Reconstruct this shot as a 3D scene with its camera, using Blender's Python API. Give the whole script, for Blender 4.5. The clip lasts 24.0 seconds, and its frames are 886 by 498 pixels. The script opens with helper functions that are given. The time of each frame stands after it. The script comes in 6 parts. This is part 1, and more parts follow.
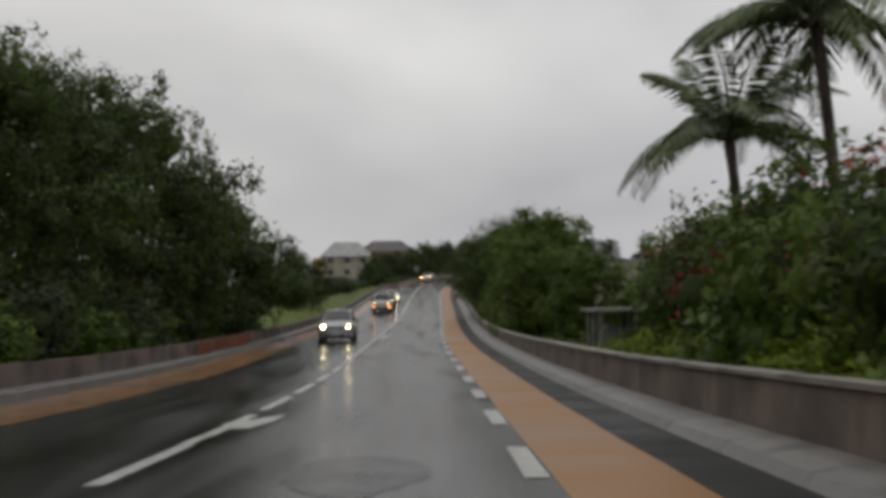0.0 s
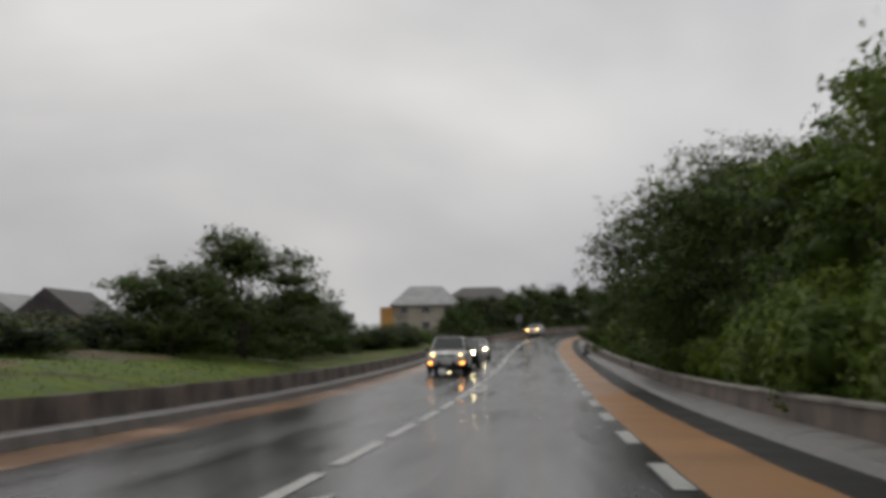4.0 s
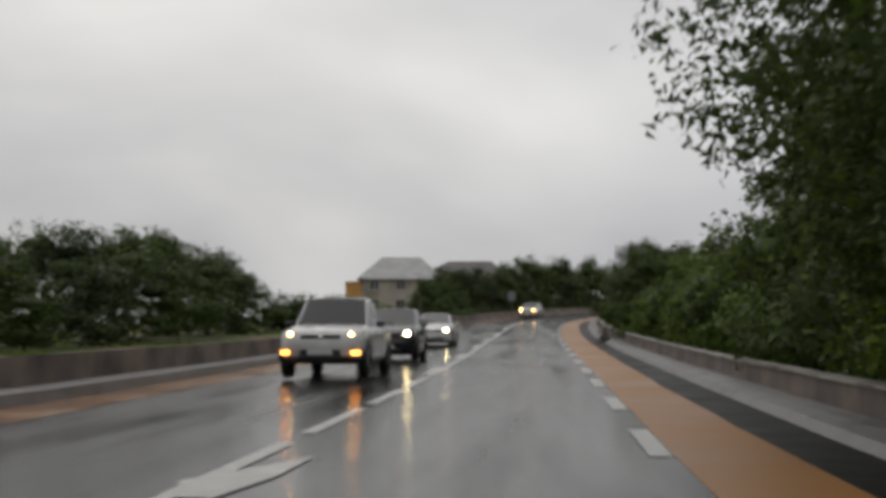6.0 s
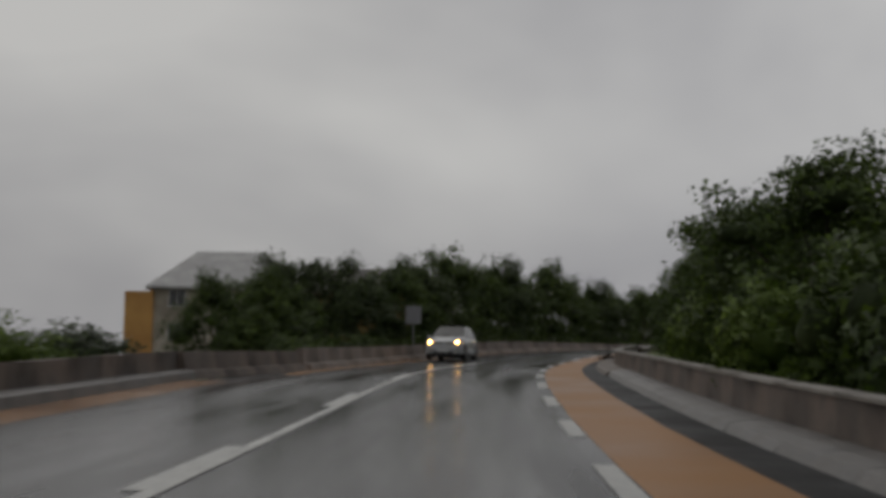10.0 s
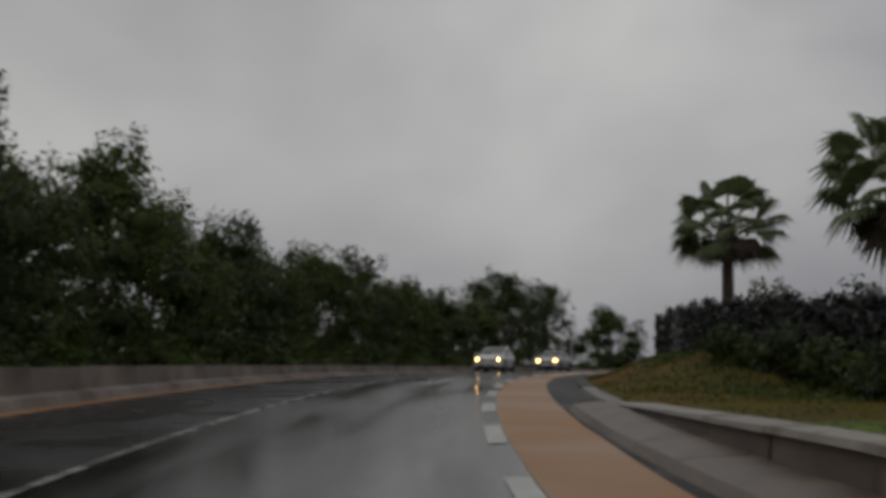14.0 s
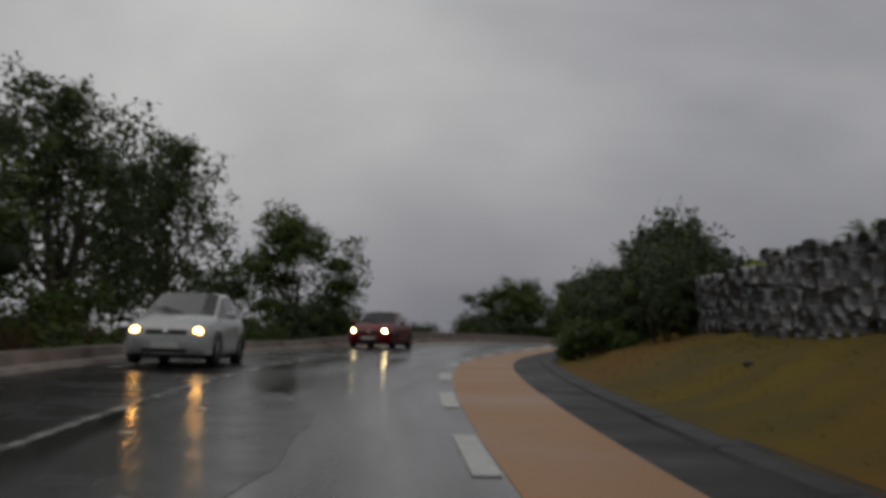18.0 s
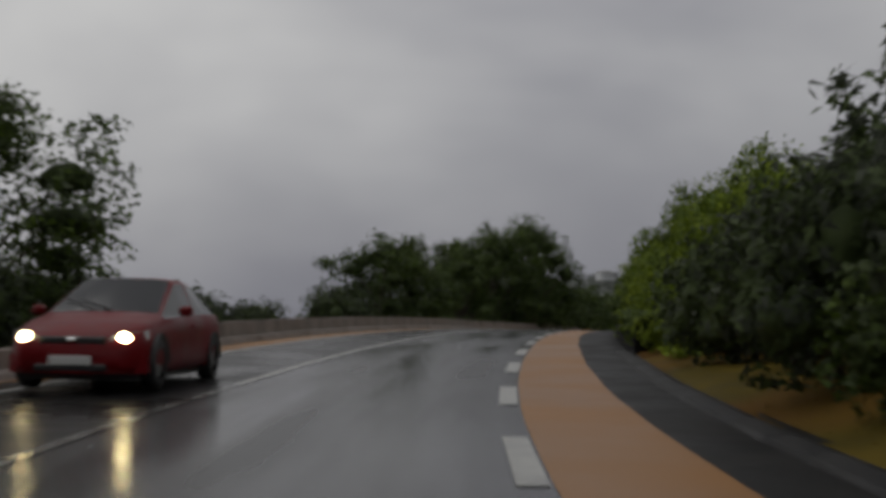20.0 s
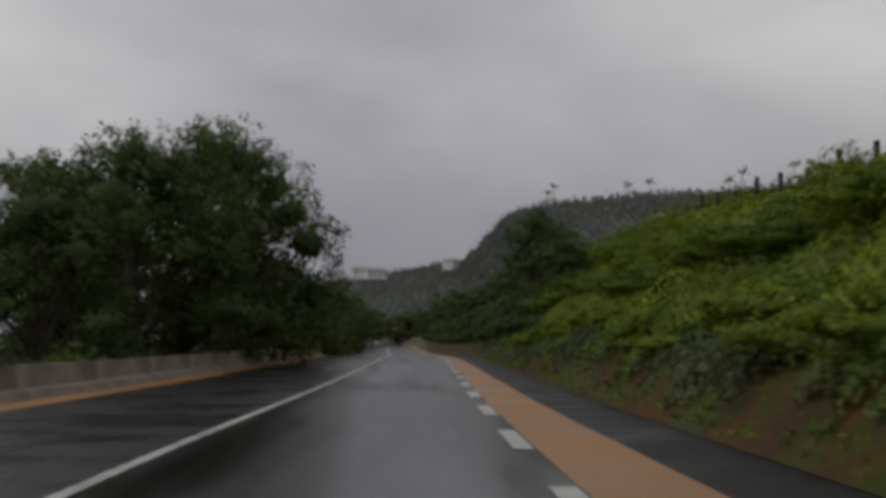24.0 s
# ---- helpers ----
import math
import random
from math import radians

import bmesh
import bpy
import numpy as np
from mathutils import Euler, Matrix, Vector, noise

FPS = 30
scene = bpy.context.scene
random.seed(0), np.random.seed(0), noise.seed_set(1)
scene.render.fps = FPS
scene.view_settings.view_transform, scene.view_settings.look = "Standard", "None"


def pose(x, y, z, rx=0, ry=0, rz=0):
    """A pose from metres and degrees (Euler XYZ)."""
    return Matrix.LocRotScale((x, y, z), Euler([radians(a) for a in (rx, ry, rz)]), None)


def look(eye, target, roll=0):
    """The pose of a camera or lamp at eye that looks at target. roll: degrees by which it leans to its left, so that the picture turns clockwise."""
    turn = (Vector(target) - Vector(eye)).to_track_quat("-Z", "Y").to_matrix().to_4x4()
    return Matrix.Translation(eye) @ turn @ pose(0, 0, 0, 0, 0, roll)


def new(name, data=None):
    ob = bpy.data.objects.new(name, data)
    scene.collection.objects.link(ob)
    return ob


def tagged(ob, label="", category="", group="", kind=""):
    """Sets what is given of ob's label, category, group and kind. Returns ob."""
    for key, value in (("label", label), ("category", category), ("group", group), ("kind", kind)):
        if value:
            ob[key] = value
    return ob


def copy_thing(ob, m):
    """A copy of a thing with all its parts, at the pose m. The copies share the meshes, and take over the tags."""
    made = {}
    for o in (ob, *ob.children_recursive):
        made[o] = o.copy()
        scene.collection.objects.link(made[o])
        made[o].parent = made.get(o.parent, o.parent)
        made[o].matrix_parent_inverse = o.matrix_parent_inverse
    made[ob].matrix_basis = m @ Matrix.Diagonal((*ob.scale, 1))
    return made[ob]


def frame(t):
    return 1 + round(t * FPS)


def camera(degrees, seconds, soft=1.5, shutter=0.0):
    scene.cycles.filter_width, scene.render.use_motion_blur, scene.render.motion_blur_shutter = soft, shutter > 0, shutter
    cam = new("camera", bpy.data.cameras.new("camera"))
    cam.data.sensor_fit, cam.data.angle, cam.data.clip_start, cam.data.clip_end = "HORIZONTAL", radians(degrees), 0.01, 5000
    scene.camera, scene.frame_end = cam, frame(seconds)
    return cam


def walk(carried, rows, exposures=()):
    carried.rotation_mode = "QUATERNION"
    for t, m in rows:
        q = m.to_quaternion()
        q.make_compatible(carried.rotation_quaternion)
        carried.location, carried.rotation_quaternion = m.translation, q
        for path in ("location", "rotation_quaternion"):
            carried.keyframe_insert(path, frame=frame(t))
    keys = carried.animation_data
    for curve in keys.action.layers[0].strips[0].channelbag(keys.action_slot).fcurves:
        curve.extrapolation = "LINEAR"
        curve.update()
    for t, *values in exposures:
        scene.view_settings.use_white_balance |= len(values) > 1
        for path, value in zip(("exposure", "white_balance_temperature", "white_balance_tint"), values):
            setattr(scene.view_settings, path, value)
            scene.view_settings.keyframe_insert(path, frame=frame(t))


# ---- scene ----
# ---- the road's line: turning per metre every 10 m, slope every 20 m, from 10 m behind the start ----
TURN = [0.00153, 0.00123, 0.00093, 0.00049, 0.00050, 0.00048, -0.00032, -0.00063, -0.00051, -0.00036, -0.00015, -0.00003, -0.00010, 0.00021, 0.00050, 0.00024, -0.00013, -0.00073, -0.00099, -0.00079, -0.00178, -0.00334, -0.00492, -0.00647, -0.00664, -0.00527, -0.00333, -0.00292, -0.00463, -0.00622, -0.00460, -0.00286, -0.00324, -0.00587, -0.00727, -0.00560, -0.00307, -0.00186, -0.00243, -0.00297, -0.00154, -0.00130, -0.00105, -0.00016, 0.00023, 0.00019, 0.00018, 0.00025, 0.00036, 0.00045, 0.00048, 0.00049, 0.00046, 0.00044, 0.00042, 0.00040]
SLOPE = [-0.0481, -0.0388, -0.0234, -0.0109, -0.0046, 0.0040, 0.0164, 0.0216, 0.0281, 0.0327, 0.0476, 0.0338, 0.0497, 0.0407, 0.0336, 0.0264, 0.0271, 0.0119, 0.0211, 0.0112, 0.0004, -0.0105, -0.0058, -0.0038, -0.0101, -0.0129, -0.0135, -0.0132]
FOV = 37.80

# seconds, eye, tilt, lean, heading
PATH = [
    (0, -0.74, -0.00, 1.15, 91.76, 0.70, 0.51),
    (0.5, -1.05, 7.99, 0.82, 93.20, 0.65, 0.93),
    (1, -1.30, 15.98, 0.52, 94.18, 0.56, 1.22),
    (1.5, -1.44, 23.97, 0.27, 94.16, -0.16, 1.58),
    (2, -1.60, 31.92, 0.07, 94.26, -0.18, 1.77),
    (2.5, -1.80, 39.91, -0.09, 94.47, -0.18, 1.99),
    (3, -2.03, 47.91, -0.20, 94.71, -0.17, 2.11),
    (3.5, -2.24, 55.96, -0.29, 94.71, -0.13, 2.04),
    (3.6, -2.33, 57.56, -0.30, 94.76, 0.07, 2.23),
    (4, -2.64, 63.96, -0.35, 94.89, 0.75, 5.02),
    (4.4, -2.81, 70.41, -0.38, 94.66, 0.41, 5.97),
    (4.5, -2.86, 72.01, -0.39, 94.62, -0.11, 6.57),
    (5, -2.78, 80.12, -0.41, 94.07, -0.84, 6.92),
    (5.5, -2.71, 88.22, -0.39, 94.20, 0.32, 6.04),
    (6, -2.83, 96.32, -0.35, 94.27, -0.16, 5.07),
    (6.5, -2.91, 104.52, -0.26, 94.02, -0.30, 4.30),
    (7, -3.00, 112.82, -0.14, 93.49, -0.47, 3.33),
    (7.5, -3.16, 121.22, 0.02, 93.47, -0.40, 3.01),
    (8, -3.24, 129.71, 0.19, 93.23, -0.34, 2.76),
    (8.4, -3.40, 136.51, 0.34, 93.61, -0.45, 2.61),
    (8.5, -3.46, 138.26, 0.39, 93.84, 0.06, 2.75),
    (9, -3.70, 146.75, 0.60, 94.63, 1.49, 4.58),
    (9.2, -3.80, 150.20, 0.70, 94.81, 0.98, 6.13),
    (9.3, -3.84, 151.90, 0.75, 94.76, 0.76, 4.60),
    (9.5, -3.92, 155.30, 0.85, 94.94, 0.33, 4.06),
    (10, -3.86, 163.86, 1.11, 96.07, -0.56, 1.93),
    (10.5, -3.88, 172.37, 1.38, 97.64, -0.52, 0.16),
    (11, -3.90, 180.88, 1.70, 97.56, -0.49, -1.64),
    (11.5, -3.82, 189.34, 2.07, 97.08, -0.49, -3.47),
    (12, -3.61, 197.86, 2.46, 96.29, -0.57, -5.49),
    (12.5, -3.16, 206.29, 2.79, 95.90, -0.71, -7.64),
    (13, -2.11, 214.57, 3.08, 96.61, -0.16, -8.86),
    (13.5, -1.17, 222.76, 3.41, 96.82, -0.47, -12.06),
    (14, 0.28, 230.78, 3.79, 96.53, -0.46, -16.11),
    (14.5, 2.12, 238.67, 4.18, 96.28, -0.02, -18.79),
    (14.6, 2.55, 240.22, 4.25, 96.10, 0.11, -19.34),
    (15, 4.37, 246.33, 4.53, 95.45, 0.70, -20.00),
    (15.3, 5.75, 250.90, 4.72, 94.85, 0.77, -21.41),
    (15.5, 6.72, 253.90, 4.85, 95.09, 1.05, -22.44),
    (16, 9.35, 261.33, 5.14, 94.81, -0.01, -24.49),
    (16.5, 12.17, 268.69, 5.41, 94.54, -0.34, -27.02),
    (17, 15.41, 275.94, 5.67, 94.56, -0.82, -29.42),
    (17.5, 18.80, 283.12, 5.90, 94.33, -0.80, -31.72),
    (18, 22.60, 290.20, 6.11, 94.34, -1.49, -32.95),
    (18.2, 24.20, 292.98, 6.20, 94.39, -2.38, -33.25),
    (18.5, 26.58, 297.28, 6.33, 94.06, -1.34, -34.55),
    (18.8, 29.06, 301.52, 6.46, 93.93, -1.22, -35.92),
    (18.9, 29.95, 302.98, 6.51, 94.13, -1.31, -36.04),
    (19, 30.83, 304.38, 6.55, 93.58, -1.64, -36.58),
    (19.5, 35.64, 311.37, 6.75, 93.29, -1.08, -37.46),
    (20, 40.60, 318.44, 6.89, 93.24, -0.68, -39.99),
    (20.5, 45.87, 325.30, 7.01, 93.42, -0.35, -42.95),
    (21, 51.42, 331.88, 7.15, 93.67, 0.02, -45.22),
    (21.5, 57.18, 338.11, 7.32, 93.77, 0.53, -46.47),
    (22, 63.04, 344.03, 7.47, 94.57, 1.66, -46.98),
    (22.5, 69.11, 349.66, 7.58, 94.33, 0.88, -48.75),
    (23, 75.20, 355.12, 7.65, 94.09, 0.06, -50.17),
    (23.5, 81.29, 360.35, 7.69, 94.09, -0.68, -51.05),
    (24, 87.38, 365.48, 7.69, 93.65, -0.21, -52.12),
]

# ---- camera ----
cam = camera(FOV, 24.0, soft=4.3, shutter=0.3)
walk(cam, [(t, pose(x, y, z, tilt, 0, head) @ pose(0, 0, 0, 0, 0, -lean)) for t, x, y, z, tilt, lean, head in PATH],
     exposures=[(0, 0.3), (1, 0.3), (4, 0.3), (5, 0.2), (6, 0.4), (7, 0.47), (8, 0.45), (9, 0.0), (10, -0.26), (13, -0.27), (14, -0.34), (16, -0.27), (17, -0.2), (19, -0.22), (22, 0.12), (23, 0.14), (24, 0.05)])

# ---- sky and light ----
def links(tree, *pairs):
    for a, b in pairs:
        tree.links.new(a, b)


def overcast():
    w = bpy.data.worlds.new("sky")
    scene.world = w
    w.use_nodes = True
    t = w.node_tree
    t.nodes.clear()
    N = t.nodes.new
    out, bg = N("ShaderNodeOutputWorld"), N("ShaderNodeBackground")
    sky = N("ShaderNodeTexSky")
    sky.sky_type, sky.sun_disc = "NISHITA", False
    sky.sun_elevation, sky.sun_rotation = radians(50), radians(-30)
    sky.dust_density, sky.air_density = 6, 1
    skymul = N("ShaderNodeMix")
    skymul.data_type, skymul.blend_type = "RGBA", "MULTIPLY"
    skymul.inputs[0].default_value = 1
    skymul.inputs[7].default_value = (0.06, 0.06, 0.06, 1)
    co, sep = N("ShaderNodeTexCoord"), N("ShaderNodeSeparateXYZ")
    mp = N("ShaderNodeMapping")
    mp.inputs["Scale"].default_value = (1.0, 1.0, 1.9)
    n1, n2 = N("ShaderNodeTexNoise"), N("ShaderNodeTexNoise")
    n1.inputs["Scale"].default_value, n1.inputs["Detail"].default_value, n1.inputs["Roughness"].default_value = 1.9, 4, 0.45
    n1.inputs["Distortion"].default_value = 0.4
    n2.inputs["Scale"].default_value, n2.inputs["Detail"].default_value = 4.0, 3
    add = N("ShaderNodeMath")
    add.operation = "MULTIPLY_ADD"
    add.inputs[1].default_value = 0.35
    ramp = N("ShaderNodeValToRGB")
    ramp.color_ramp.elements[0].position, ramp.color_ramp.elements[0].color = 0.44, (0.30, 0.30, 0.325, 1)
    ramp.color_ramp.elements[1].position, ramp.color_ramp.elements[1].color = 0.92, (0.66, 0.655, 0.64, 1)
    # thicker, darker cloud low over the land, brighter overhead
    high = N("ShaderNodeValToRGB")
    e = high.color_ramp.elements
    e[0].position, e[0].color = 0.0, (0.50, 0.51, 0.56, 1)
    e[1].position, e[1].color = 0.24, (1, 1, 1, 1)
    # the rain cloud hangs lowest over the hill
    way, near, open_sky = N("ShaderNodeVectorMath"), N("ShaderNodeMapRange"), N("ShaderNodeMix")
    way.operation = "DOT_PRODUCT"
    way.inputs[1].default_value = (0.95, 0.31, 0)
    near.inputs[1].default_value, near.inputs[2].default_value = 0.45, 0.95
    open_sky.data_type = "RGBA"
    open_sky.inputs[6].default_value = (1, 1, 1, 1)
    mul = N("ShaderNodeMix")
    mul.data_type, mul.blend_type = "RGBA", "MULTIPLY"
    mul.inputs[0].default_value = 1
    # a thinner, paler part of the cloud to the north-east
    rift, thin, pale = N("ShaderNodeVectorMath"), N("ShaderNodeMapRange"), N("ShaderNodeVectorMath")
    rift.operation, pale.operation = "DOT_PRODUCT", "SCALE"
    rift.inputs[1].default_value = (0.54, 0.84, 0)
    thin.interpolation_type = "SMOOTHSTEP"
    thin.inputs[1].default_value, thin.inputs[2].default_value = 0.7, 1.0
    thin.inputs[3].default_value, thin.inputs[4].default_value = 0.90, 1.10
    links(t, (co.outputs["Generated"], rift.inputs[0]), (rift.outputs["Value"], thin.inputs[0]), (mul.outputs[2], pale.inputs[0]), (thin.outputs[0], pale.inputs["Scale"]))
    blend = N("ShaderNodeMix")
    blend.data_type = "RGBA"
    blend.inputs[0].default_value = 0.93
    links(t, (co.outputs["Generated"], mp.inputs["Vector"]), (mp.outputs[0], n1.inputs["Vector"]), (mp.outputs[0], n2.inputs["Vector"]),
          (n2.outputs["Fac"], add.inputs[0]), (n1.outputs["Fac"], add.inputs[2]), (add.outputs[0], ramp.inputs[0]),
          (co.outputs["Generated"], sep.inputs[0]), (sep.outputs["Z"], high.inputs[0]),
          (co.outputs["Generated"], way.inputs[0]), (way.outputs["Value"], near.inputs[0]), (near.outputs[0], open_sky.inputs[0]), (high.outputs[0], open_sky.inputs[7]),
          (ramp.outputs[0], mul.inputs[6]), (open_sky.outputs[2], mul.inputs[7]),
          (sky.outputs[0], skymul.inputs[6]), (skymul.outputs[2], blend.inputs[6]), (pale.outputs[0], blend.inputs[7]),
          (blend.outputs[2], bg.inputs[0]), (bg.outputs[0], out.inputs[0]))
    bg.inputs[1].default_value = 1.0


overcast()
sun_data = bpy.data.lights.new("sun", "SUN")
sun_data.energy, sun_data.angle, sun_data.color = 0.5, radians(60), (1.0, 0.98, 0.95)
sun = new("sun", sun_data)
sun.matrix_world = look((0, 0, 60), (20, -35, 0))

# ---- materials ----
def material(name, build):
    m = bpy.data.materials.new(name)
    m.use_nodes = True
    t = m.node_tree
    build(t, t.nodes["Principled BSDF"])
    return m


def surface(name, dark, light, scale=3.0, fine=60.0, rough=(0.5, 0.8), bump=0.2, stretch=(1, 1, 1), spread=(0.35, 0.65),
            island=0.0, obj=0.0, spec=0.5, metal=0.0, stain=None, stain_at=(0.55, 0.7), stain_scale=0.7, coat=0.0, dist=0.02, coord="Object"):
    """Two scales of noise between two colours, roughness by the coarse one, fine relief; a third colour for stains."""
    def build(t, b):
        N = t.nodes.new
        co, mp = N("ShaderNodeTexCoord"), N("ShaderNodeMapping")
        mp.inputs["Scale"].default_value = stretch
        big, small = N("ShaderNodeTexNoise"), N("ShaderNodeTexNoise")
        big.inputs["Scale"].default_value, big.inputs["Detail"].default_value = scale, 5
        small.inputs["Scale"].default_value, small.inputs["Detail"].default_value = fine, 3
        mix = N("ShaderNodeMath")
        mix.operation = "MULTIPLY_ADD"
        mix.inputs[1].default_value = 0.3
        sub = N("ShaderNodeMath")
        sub.operation = "SUBTRACT"
        sub.inputs[1].default_value = 0.15
        ramp = N("ShaderNodeValToRGB")
        e = ramp.color_ramp.elements
        e[0].position, e[0].color = spread[0], (*dark, 1)
        e[1].position, e[1].color = spread[1], (*light, 1)
        links(t, (co.outputs[coord], mp.inputs[0]), (mp.outputs[0], big.inputs["Vector"]), (co.outputs["Object"], small.inputs["Vector"]),
              (small.outputs["Fac"], mix.inputs[0]), (big.outputs["Fac"], mix.inputs[2]), (mix.outputs[0], sub.inputs[0]), (sub.outputs[0], ramp.inputs[0]))
        colour = ramp.outputs[0]
        if stain:
            blot, cut, lay = N("ShaderNodeTexNoise"), N("ShaderNodeMapRange"), N("ShaderNodeMix")
            blot.inputs["Scale"].default_value, blot.inputs["Detail"].default_value = stain_scale, 6
            cut.inputs[1].default_value, cut.inputs[2].default_value = stain_at
            lay.data_type = "RGBA"
            lay.inputs[7].default_value = (*stain, 1)
            links(t, (mp.outputs[0], blot.inputs["Vector"]), (blot.outputs["Fac"], cut.inputs[0]), (cut.outputs[0], lay.inputs[0]), (colour, lay.inputs[6]))
            colour = lay.outputs[2]
        if island or obj:
            hsv, rng = N("ShaderNodeHueSaturation"), N("ShaderNodeMapRange")
            src = N("ShaderNodeNewGeometry").outputs["Random Per Island"] if island else N("ShaderNodeObjectInfo").outputs["Random"]
            k = island or obj
            rng.inputs[3].default_value, rng.inputs[4].default_value = 1 - k, 1 + k
            links(t, (src, rng.inputs[0]), (rng.outputs[0], hsv.inputs["Value"]), (colour, hsv.inputs["Color"]))
            colour = hsv.outputs[0]
        rr = N("ShaderNodeMapRange")
        rr.inputs[1].default_value, rr.inputs[2].default_value = 0.3, 0.7
        rr.inputs[3].default_value, rr.inputs[4].default_value = rough
        bp = N("ShaderNodeBump")
        bp.inputs["Strength"].default_value, bp.inputs["Distance"].default_value = bump, dist
        links(t, (colour, b.inputs["Base Color"]), (big.outputs["Fac"], rr.inputs[0]), (rr.outputs[0], b.inputs["Roughness"]),
              (small.outputs["Fac"], bp.inputs["Height"]), (bp.outputs[0], b.inputs["Normal"]))
        b.inputs["Specular IOR Level"].default_value, b.inputs["Metallic"].default_value, b.inputs["Coat Weight"].default_value = spec, metal, coat
    return material(name, build)


def plain(name, colour, rough=0.5, metal=0.0, spec=0.5, coat=0.0):
    def build(t, b):
        b.inputs["Base Color"].default_value = (*colour, 1)
        b.inputs["Roughness"].default_value, b.inputs["Metallic"].default_value = rough, metal
        b.inputs["Specular IOR Level"].default_value, b.inputs["Coat Weight"].default_value = spec, coat
    return material(name, build)


def glow(name, colour, strength):
    def build(t, b):
        b.inputs["Base Color"].default_value = (*colour, 1)
        b.inputs["Emission Color"].default_value = (*colour, 1)
        b.inputs["Emission Strength"].default_value = strength
    return material(name, build)


def leaf(name, dark, light, gloss=0.5, vary=0.3, through_light=0.3):
    """Leaf surface that lets part of the light through."""
    m = surface(name, dark, light, scale=0.35, fine=4.0, rough=(gloss, gloss + 0.2), bump=0.0, spread=(0.3, 0.7), island=vary, spec=0.18)
    tree = m.node_tree
    b, out = tree.nodes["Principled BSDF"], tree.nodes["Material Output"]
    thin, mix = tree.nodes.new("ShaderNodeBsdfTranslucent"), tree.nodes.new("ShaderNodeMixShader")
    mix.inputs[0].default_value = through_light
    links(tree, (b.inputs["Base Color"].links[0].from_socket, thin.inputs["Color"]), (b.outputs[0], mix.inputs[1]), (thin.outputs[0], mix.inputs[2]), (mix.outputs[0], out.inputs["Surface"]))
    return m


ASPHALT = surface("wet asphalt", (0.010, 0.0105, 0.011), (0.032, 0.033, 0.033), scale=1.0, fine=45, rough=(0.09, 0.29), bump=0.14, dist=0.008, spec=0.12,
                  stretch=(1.1, 0.09, 1), coord="UV", stain=(0.014, 0.014, 0.0145), stain_at=(0.55, 0.7), stain_scale=0.5)
PATCH = surface("dark asphalt patch", (0.007, 0.007, 0.0075), (0.018, 0.018, 0.0185), scale=1.2, fine=45, rough=(0.14, 0.3), bump=0.2, dist=0.01, spec=0.08)
FAR_LANE = surface("black wet asphalt", (0.006, 0.006, 0.0065), (0.016, 0.016, 0.0165), scale=0.5, fine=45, rough=(0.14, 0.42), bump=0.16, dist=0.009, spec=0.06)
GUTTER = surface("dark wet gutter", (0.008, 0.008, 0.008), (0.024, 0.023, 0.022), scale=0.8, fine=40, rough=(0.4, 0.65), bump=0.3, spec=0.09)
OCHRE = surface("ochre road surfacing", (0.262, 0.120, 0.031), (0.325, 0.152, 0.041), scale=0.35, fine=50, rough=(0.34, 0.5), bump=0.15, dist=0.006, spec=0.16,
                stain=(0.285, 0.146, 0.052), stain_at=(0.45, 0.8), stain_scale=0.1)
MUD = surface("muddy water", (0.24, 0.11, 0.038), (0.34, 0.17, 0.065), scale=0.4, fine=8, rough=(0.08, 0.25), bump=0.06, dist=0.01)
PAINT = surface("worn white road paint", (0.24, 0.24, 0.225), (0.50, 0.50, 0.47), scale=2.5, fine=40, rough=(0.25, 0.5), bump=0.15, stain=(0.16, 0.16, 0.16), stain_at=(0.58, 0.75), stain_scale=3)
PAINT_WORN = surface("worn thin road paint", (0.05, 0.05, 0.048), (0.26, 0.26, 0.24), scale=1.2, fine=30, rough=(0.15, 0.35), bump=0.1, spec=0.25)
CONCRETE = surface("weathered concrete", (0.075, 0.058, 0.045), (0.20, 0.155, 0.125), scale=0.9, fine=25, rough=(0.5, 0.8), bump=0.35,
                   stain=(0.05, 0.04, 0.032), stain_at=(0.48, 0.66), stain_scale=0.5)
PARAPET = surface("pale stained concrete", (0.13, 0.105, 0.088), (0.30, 0.25, 0.215), scale=0.7, fine=25, rough=(0.5, 0.8), bump=0.35,
                  stain=(0.10, 0.075, 0.058), stain_at=(0.5, 0.68), stain_scale=0.4, obj=0.04)
KERB = surface("pale kerb concrete", (0.07, 0.065, 0.06), (0.17, 0.16, 0.15), scale=1.2, fine=25, rough=(0.35, 0.6), bump=0.3, stain=(0.13, 0.12, 0.11), stain_at=(0.55, 0.75), stain_scale=0.8, obj=0.12)
KERB_DARK = surface("dark wet kerb", (0.010, 0.010, 0.011), (0.035, 0.034, 0.033), scale=1.2, fine=25, rough=(0.5, 0.7), bump=0.3, obj=0.15, spec=0.2)
SOIL = surface("soil and grass", (0.025, 0.032, 0.009), (0.07, 0.08, 0.02), scale=0.25, fine=12, rough=(0.6, 0.9), bump=0.6, dist=0.05,
               stain=(0.14, 0.07, 0.025), stain_at=(0.5, 0.62), stain_scale=0.22)
ROCK = surface("dark wall stone", (0.012, 0.012, 0.014), (0.05, 0.05, 0.055), scale=1.5, fine=18, rough=(0.35, 0.6), bump=0.6, dist=0.04, obj=0.5)
